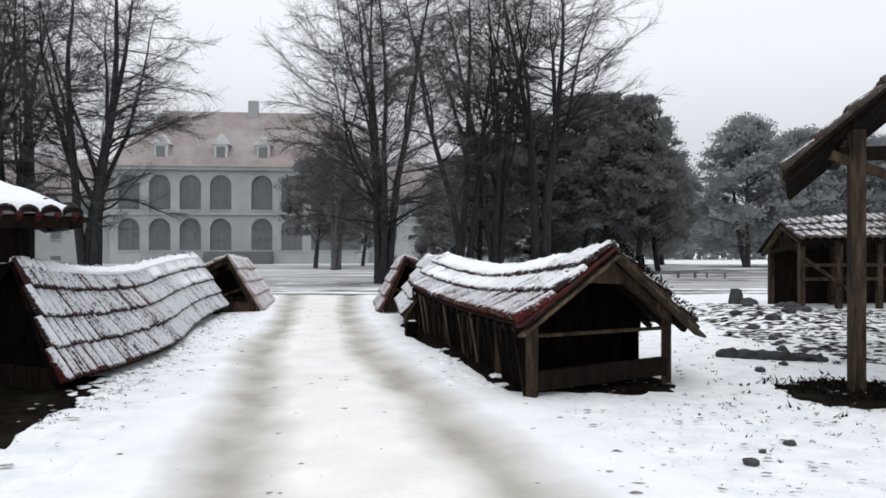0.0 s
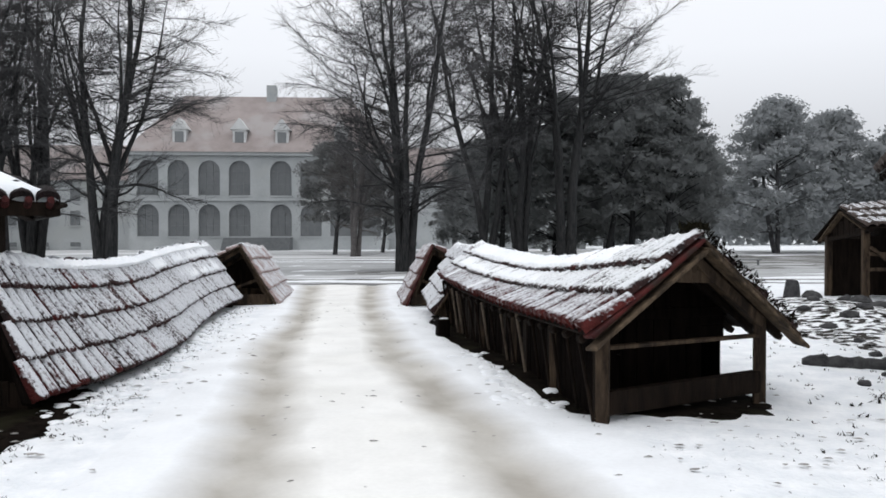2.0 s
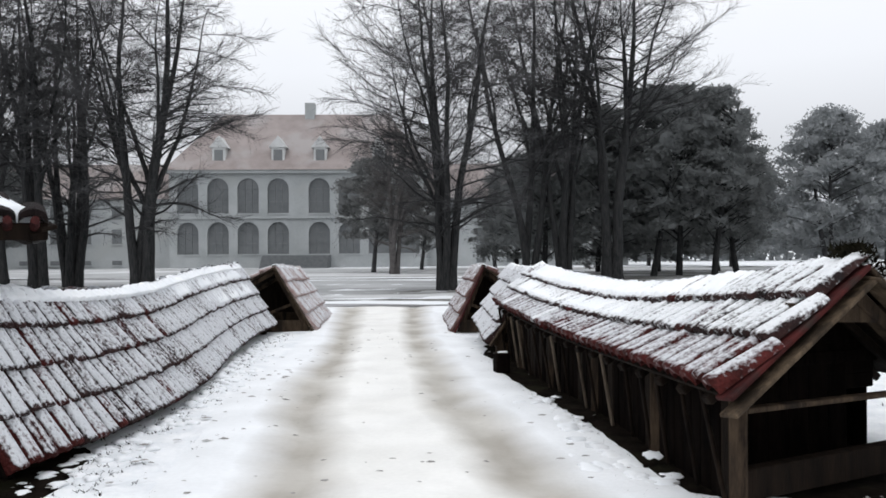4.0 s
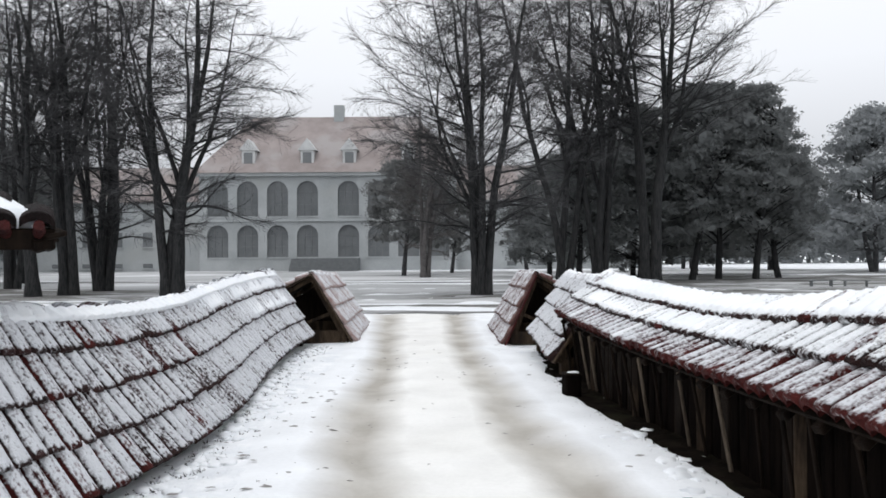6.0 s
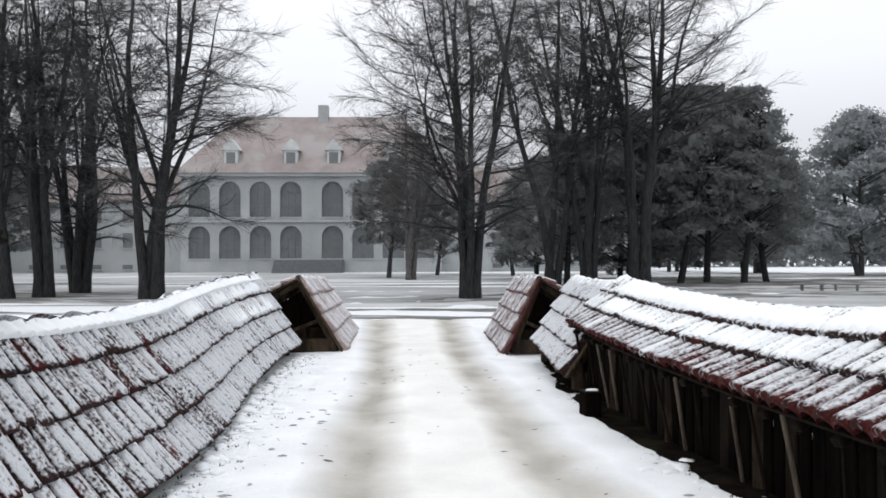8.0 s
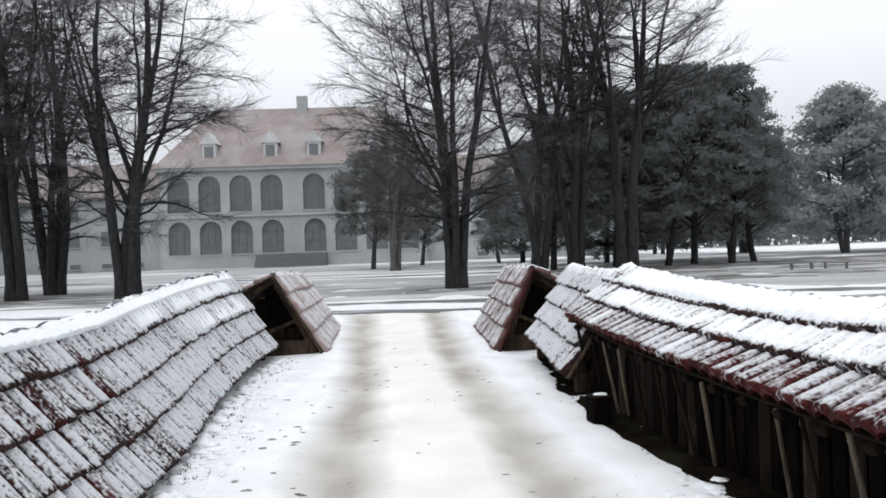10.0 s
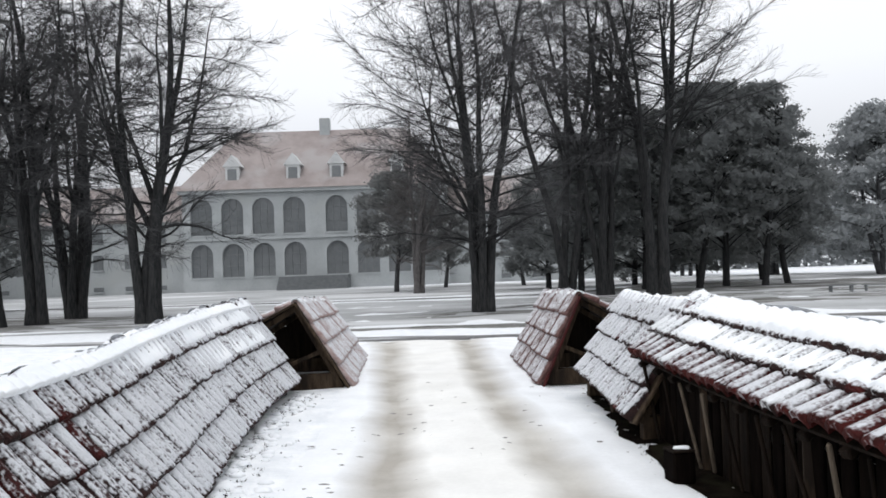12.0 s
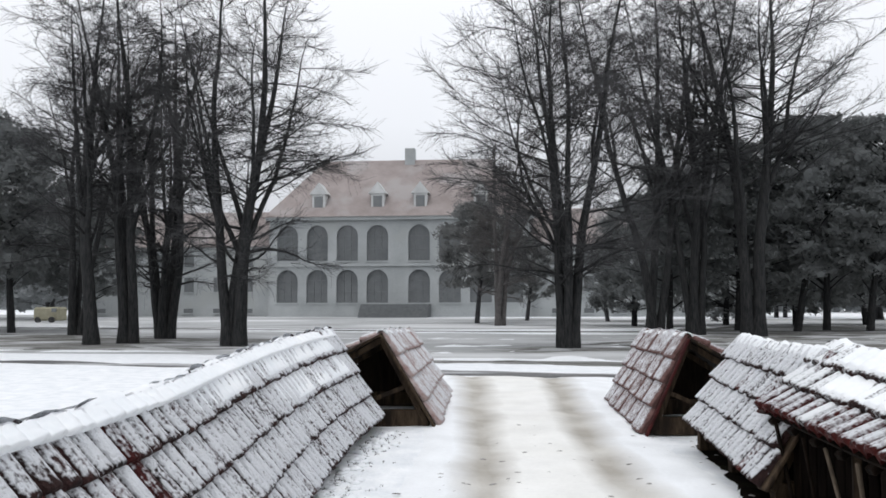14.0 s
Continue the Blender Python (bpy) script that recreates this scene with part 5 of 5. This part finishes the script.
def log(a, b, r, label):
    """A half-buried knotty log."""
    a, b = Vector((*a, ground_z(*a) + r * 0.4)), Vector((*b, ground_z(*b) + r * 0.4))
    pts = [a.lerp(b, k / 14) + Vector((0, 0.05 * noise.noise((k * 0.7, 1, 2)), 0.03 * noise.noise((k * 0.9, 4, 2)))) for k in range(15)]
    radii = [r * (0.75 + 0.5 * noise.noise((k * 0.8, 0, 7)) + 0.2) * (0.4 if k in (0, 14) else 1) for k in range(15)]
    v, f = [], []
    tubes([(pts, radii, 9)], v, f)
    f += [tuple(range(8, -1, -1)), tuple(range(14 * 9, 15 * 9))]
    ob = mesh_part("log", v, f, M_STONE, None, smooth=True)
    tagged(ob, label, "log")


log((3.75, 10.75), (4.75, 10.45), 0.09, "dark half-buried log lying in snow")
log((4.5, 10.6), (5.1, 10.35), 0.07, "short dark log end lying in snow")
soil_patch([(3.5, 7.8), (4.2, 7.3), (5.2, 7.6), (5.4, 8.6), (4.6, 9.0), (3.7, 8.6)], "bare_soil", "mossy bare soil round the foot of a hut post", 0.014, M_SOIL, 41)


def blades(name, count, place, size, mat, label, seed):
    """Small tufts, stalks and crumbs poking through the snow."""
    r = random.Random(seed)
    verts, faces = [], []
    for _ in range(count):
        x, y = place(r)
        z = ground_z(x, y)
        for _ in range(4):
            h, a = size * r.uniform(0.4, 1.2), r.uniform(0, 6.28)
            lean = Vector((math.cos(a), math.sin(a), 0)) * h * r.uniform(0.3, 1.4)
            o = Vector((x + r.gauss(0, size * 0.5), y + r.gauss(0, size * 0.5), z))
            s = Vector((-math.sin(a), math.cos(a), 0)) * size * 0.18
            i = len(verts)
            verts += [o - s, o + s, o + lean + Vector((0, 0, h * 0.7))]
            faces.append((i, i + 1, i + 2))
    ob = mesh_part(name, verts, faces, mat, None)
    return tagged(ob, label, "grass", kind="stuff")


def near_west(r):
    u = r.random()
    p = L1_EAVE(u)
    return p.x + abs(r.gauss(0.02, 0.2)), p.y + r.gauss(0, 0.1)


def near_east(r):
    p = R1_EAVE(r.random())
    return p.x + 0.1 - abs(r.gauss(0, 0.22)), p.y


blades("grass_tufts", 380, near_west, 0.03, M_SOIL, "dead grass and leaf crumbs along a roof's foot", 1)
blades("grass_tufts", 260, near_east, 0.035, M_SOIL, "dead grass along a shelter's plank wall", 2)
blades("grass_tufts", 420, lambda r: (r.uniform(2.2, 8), r.uniform(4.5, 17)), 0.04, M_SOIL, "sparse dead grass tips in a snowy meadow", 3)
blades("grass_tufts", 260, lambda r: (r.gauss(4.4, 0.4), r.gauss(8.2, 0.4)), 0.09, M_SOIL, "moss and grass tuft at a hut post", 4)
blades("grass_tufts", 160, lambda r: (r.gauss(-3.7, 0.25), r.gauss(7.9, 0.8)), 0.035, M_SOIL, "dead grass and soil crumbs beside a shelter", 5)
blades("grass_tufts", 420, lambda r: (r.uniform(-3.7, 1.2), r.uniform(2.5, 20)), 0.016, M_SOIL, "scattered crumbs of dirt on a snowy track", 6)

blades("grass_tufts", 500, lambda r: (r.uniform(0.8, 4.5), r.uniform(2.5, 7.5)), 0.016, M_SOIL, "fine dirt crumbs on trodden snow", 7)


M_SCUFF = material("dirty_scuffed_snow", (0.14, 0.13, 0.12), (0.45, 0.44, 0.43), 6, 0.9, 0.5, 30)


def flecks(name, count, place, size, mat, label, seed):
    """Flat ragged flecks of dirt and scuffed snow lying on the ground."""
    r = random.Random(seed)
    verts, faces = [], []
    for _ in range(count):
        x, y = place(r)
        s, n, turn = size * r.uniform(0.3, 1.0) ** 1.6, 7, r.uniform(-0.3, 0.3)
        i = len(verts)
        for a in range(n):
            ang, q = 2 * math.pi * a / n, s * r.uniform(0.35, 1.2)
            px, py = x + q * 1.5 * math.cos(ang + turn), y + q * math.sin(ang + turn)
            verts.append((px, py, ground_z(px, py) + 0.022))
        verts.append((x, y, ground_z(x, y) + 0.022 + s * 0.25))
        faces += [(i + a, i + (a + 1) % n, i + n) for a in range(n)]
    tagged(mesh_part(name, verts, faces, mat, None), label, "dirt", kind="stuff")


flecks("dirt_flecks", 210, lambda r: (r.uniform(-3.4, 0.9), r.uniform(2.5, 19)), 0.03, M_SCUFF, "scuffed dirt flecks on a snowy track", 11)
flecks("dirt_flecks", 260, lambda r: (r.uniform(1.0, 5.0), r.uniform(3, 9)), 0.036, M_SCUFF, "scuffed dirt flecks in trodden snow", 12)
flecks("dirt_flecks", 120, lambda r: (r.gauss(-3.4, 0.35), r.uniform(4, 17)), 0.04, M_SCUFF, "dirt flecks in snow beside a roof", 13)
flecks("dirt_flecks", 700, lambda r: (r.uniform(4.8, 10), r.uniform(10, 19.5)), 0.08, M_SOIL, "dark clods of soil on a rubble mound", 14)

# dark crate under the eave of the east shelter
crate = thing("crate", (-0.55, 13.4, 0), "small dark wooden crate with snow on its lid", "crate")
part("body", beam(bmesh.new(), (-0.64, 13.38, 0.12), (-0.46, 13.43, 0.12), 0.19, 0.25, bevel=0.015), M_BLACK_WOOD, crate)
part("lid", beam(bmesh.new(), (-0.645, 13.38, 0.255), (-0.455, 13.43, 0.255), 0.2, 0.018), M_WOOD_DARK, crate, "dark damp lid")
crust = bmesh.new()
bmesh.ops.create_icosphere(crust, subdivisions=2, radius=1, matrix=Matrix.Translation((-0.53, 13.4, 0.265)) @ Matrix.Diagonal((0.07, 0.06, 0.018, 1)))
for v in crust.verts:
    v.co += Vector((1, 1, 0.2)) * 0.025 * noise.noise(v.co * 17)
part("snow_crust", crust, M_SNOW, crate, "patch of snow on the lid", True)


# snow banked against the plank wall
def clods(name, count, place, size, label, seed):
    r = random.Random(seed)
    bm = bmesh.new()
    for _ in range(count):
        x, y = place(r)
        s = size * r.uniform(0.4, 1.2)
        made = bmesh.ops.create_icosphere(bm, subdivisions=2, radius=s)
        o = Vector((x, y, ground_z(x, y) + s * 0.05))
        for v in made["verts"]:
            v.co *= 1 + 0.75 * noise.noise(v.co * (1.8 / s) + o)
            v.co.z *= 0.4
            v.co += o
    me = bpy.data.meshes.new(name)
    bm.to_mesh(me)
    bm.free()
    me.materials.append(M_SNOW)
    me.shade_smooth()
    tagged(new(name, me), label, "snow", kind="stuff")


def bank_east(r):
    p = R1_EAVE(r.choice((0.16, 0.2, 0.33, 0.5)) + r.gauss(0, 0.035))
    return p.x - 0.2 + r.gauss(0, 0.12), p.y


clods("snow_clods", 44, bank_east, 0.085, "lumps of fallen snow below the eave of a shelter", 1)
clods("snow_clods", 240, near_west, 0.06, "small lumps of snow along a roof's foot", 2)

# far yellow van beyond the west trees
VX = -58.2
van = thing("van", (VX, 80, -0.55), "small faded yellow van parked far off in the park", "van")
part("body", beam(bmesh.new(), (VX - 1.4, 80, 0.35), (VX + 1.4, 80.3, 0.35), 1.6, 1.4, bevel=0.15), M_YELLOW, van)
part("windscreen", beam(bmesh.new(), (VX + 0.9, 79.15, 0.75), (VX + 1.4, 79.2, 0.75), 0.1, 0.4), M_GLASS, van)
for x in (VX - 0.8, VX + 0.8):
    bm = bmesh.new()
    bmesh.ops.create_cone(bm, segments=14, radius1=0.32, radius2=0.32, depth=0.2, cap_ends=True, matrix=Matrix.Translation((x, 79.3, -0.25)) @ pose(0, 0, 0, 90, 0, 0))
    part("wheel", bm, M_STONE, van)


# moss and twigs along the barer verge of the east shelter
def verge_moss(name, a, b, count, size, label, seed):
    r = random.Random(seed)
    verts, faces = [], []
    for _ in range(count):
        o = a.lerp(b, r.random() ** 1.3) + Vector((r.gauss(0, 0.03), r.gauss(0, 0.05), 0.05 + r.uniform(0, 0.06)))
        h = size * r.uniform(0.3, 1.2)
        d = Vector((r.gauss(0, 0.6), r.gauss(0, 0.6), r.uniform(0.2, 1))).normalized() * h
        s = d.cross(Vector((r.gauss(0, 1), r.gauss(0, 1), r.gauss(0, 1)))).normalized() * h * 0.22
        i = len(verts)
        verts += [o - s, o + s, o + d]
        faces.append((i, i + 1, i + 2))
    tagged(mesh_part(name, verts, faces, M_SOIL, None), label, "moss", kind="stuff")


verge_moss("moss_tufts", R1_RIDGE(0), R1_BACK(0), 620, 0.05, "ragged moss along the gable verge of a shelter", 2)
verge_moss("moss_tufts", R1_RIDGE(0), R1_RIDGE(0.03), 200, 0.075, "ragged twigs sprouting at a shelter's gable peak", 3)


def stump(x, y, r, h):
    bm = bmesh.new()
    bmesh.ops.create_cone(bm, segments=11, radius1=r * 1.25, radius2=r * 0.85, depth=h, cap_ends=True, matrix=Matrix.Translation((x, y, ground_z(x, y) + h / 2 - 0.03)))
    bmesh.ops.subdivide_edges(bm, edges=bm.edges[:], cuts=2)
    for v in bm.verts:
        v.co += Vector((1, 1, 0.6)) * r * 0.35 * noise.noise(v.co * 6)
    me = bpy.data.meshes.new("tree_stump")
    bm.to_mesh(me)
    bm.free()
    me.materials.append(M_STONE)
    tagged(new("tree_stump", me), "dark weathered tree stump standing in the snow", "stump")


stump(7.5, 20.0, 0.16, 0.45)


# low snowy benches under the far evergreens
def park_bench(x, y, turn):
    s = thing("park_bench", (0, 0, 0), "low backless wooden park bench dusted with snow", "bench", "park benches")
    for k in range(3):
        timber("seat_slat", (-0.8, -0.15 + 0.15 * k, 0.42), (0.8, -0.15 + 0.15 * k, 0.42), 0.12, 0.05, M_FRAME, s)
    for sx in (-0.6, 0.6):
        for sy in (-0.12, 0.12):
            timber("leg", (sx, sy, 0), (sx, sy, 0.395), 0.08, 0.08, M_FRAME, s, up=(0, 1, 0))
    s.matrix_basis = pose(x, y, ground_z(x, y), 0, 0, turn)
    return s


bench = park_bench(16.9, 54.2, 185)
copy_thing(bench, pose(19.0, 54.4, ground_z(19.0, 54.4), 0, 0, 172))


# ---- roof tiles, one by one ----
for args in TILES_LATER:
    lay_tiles(*args)
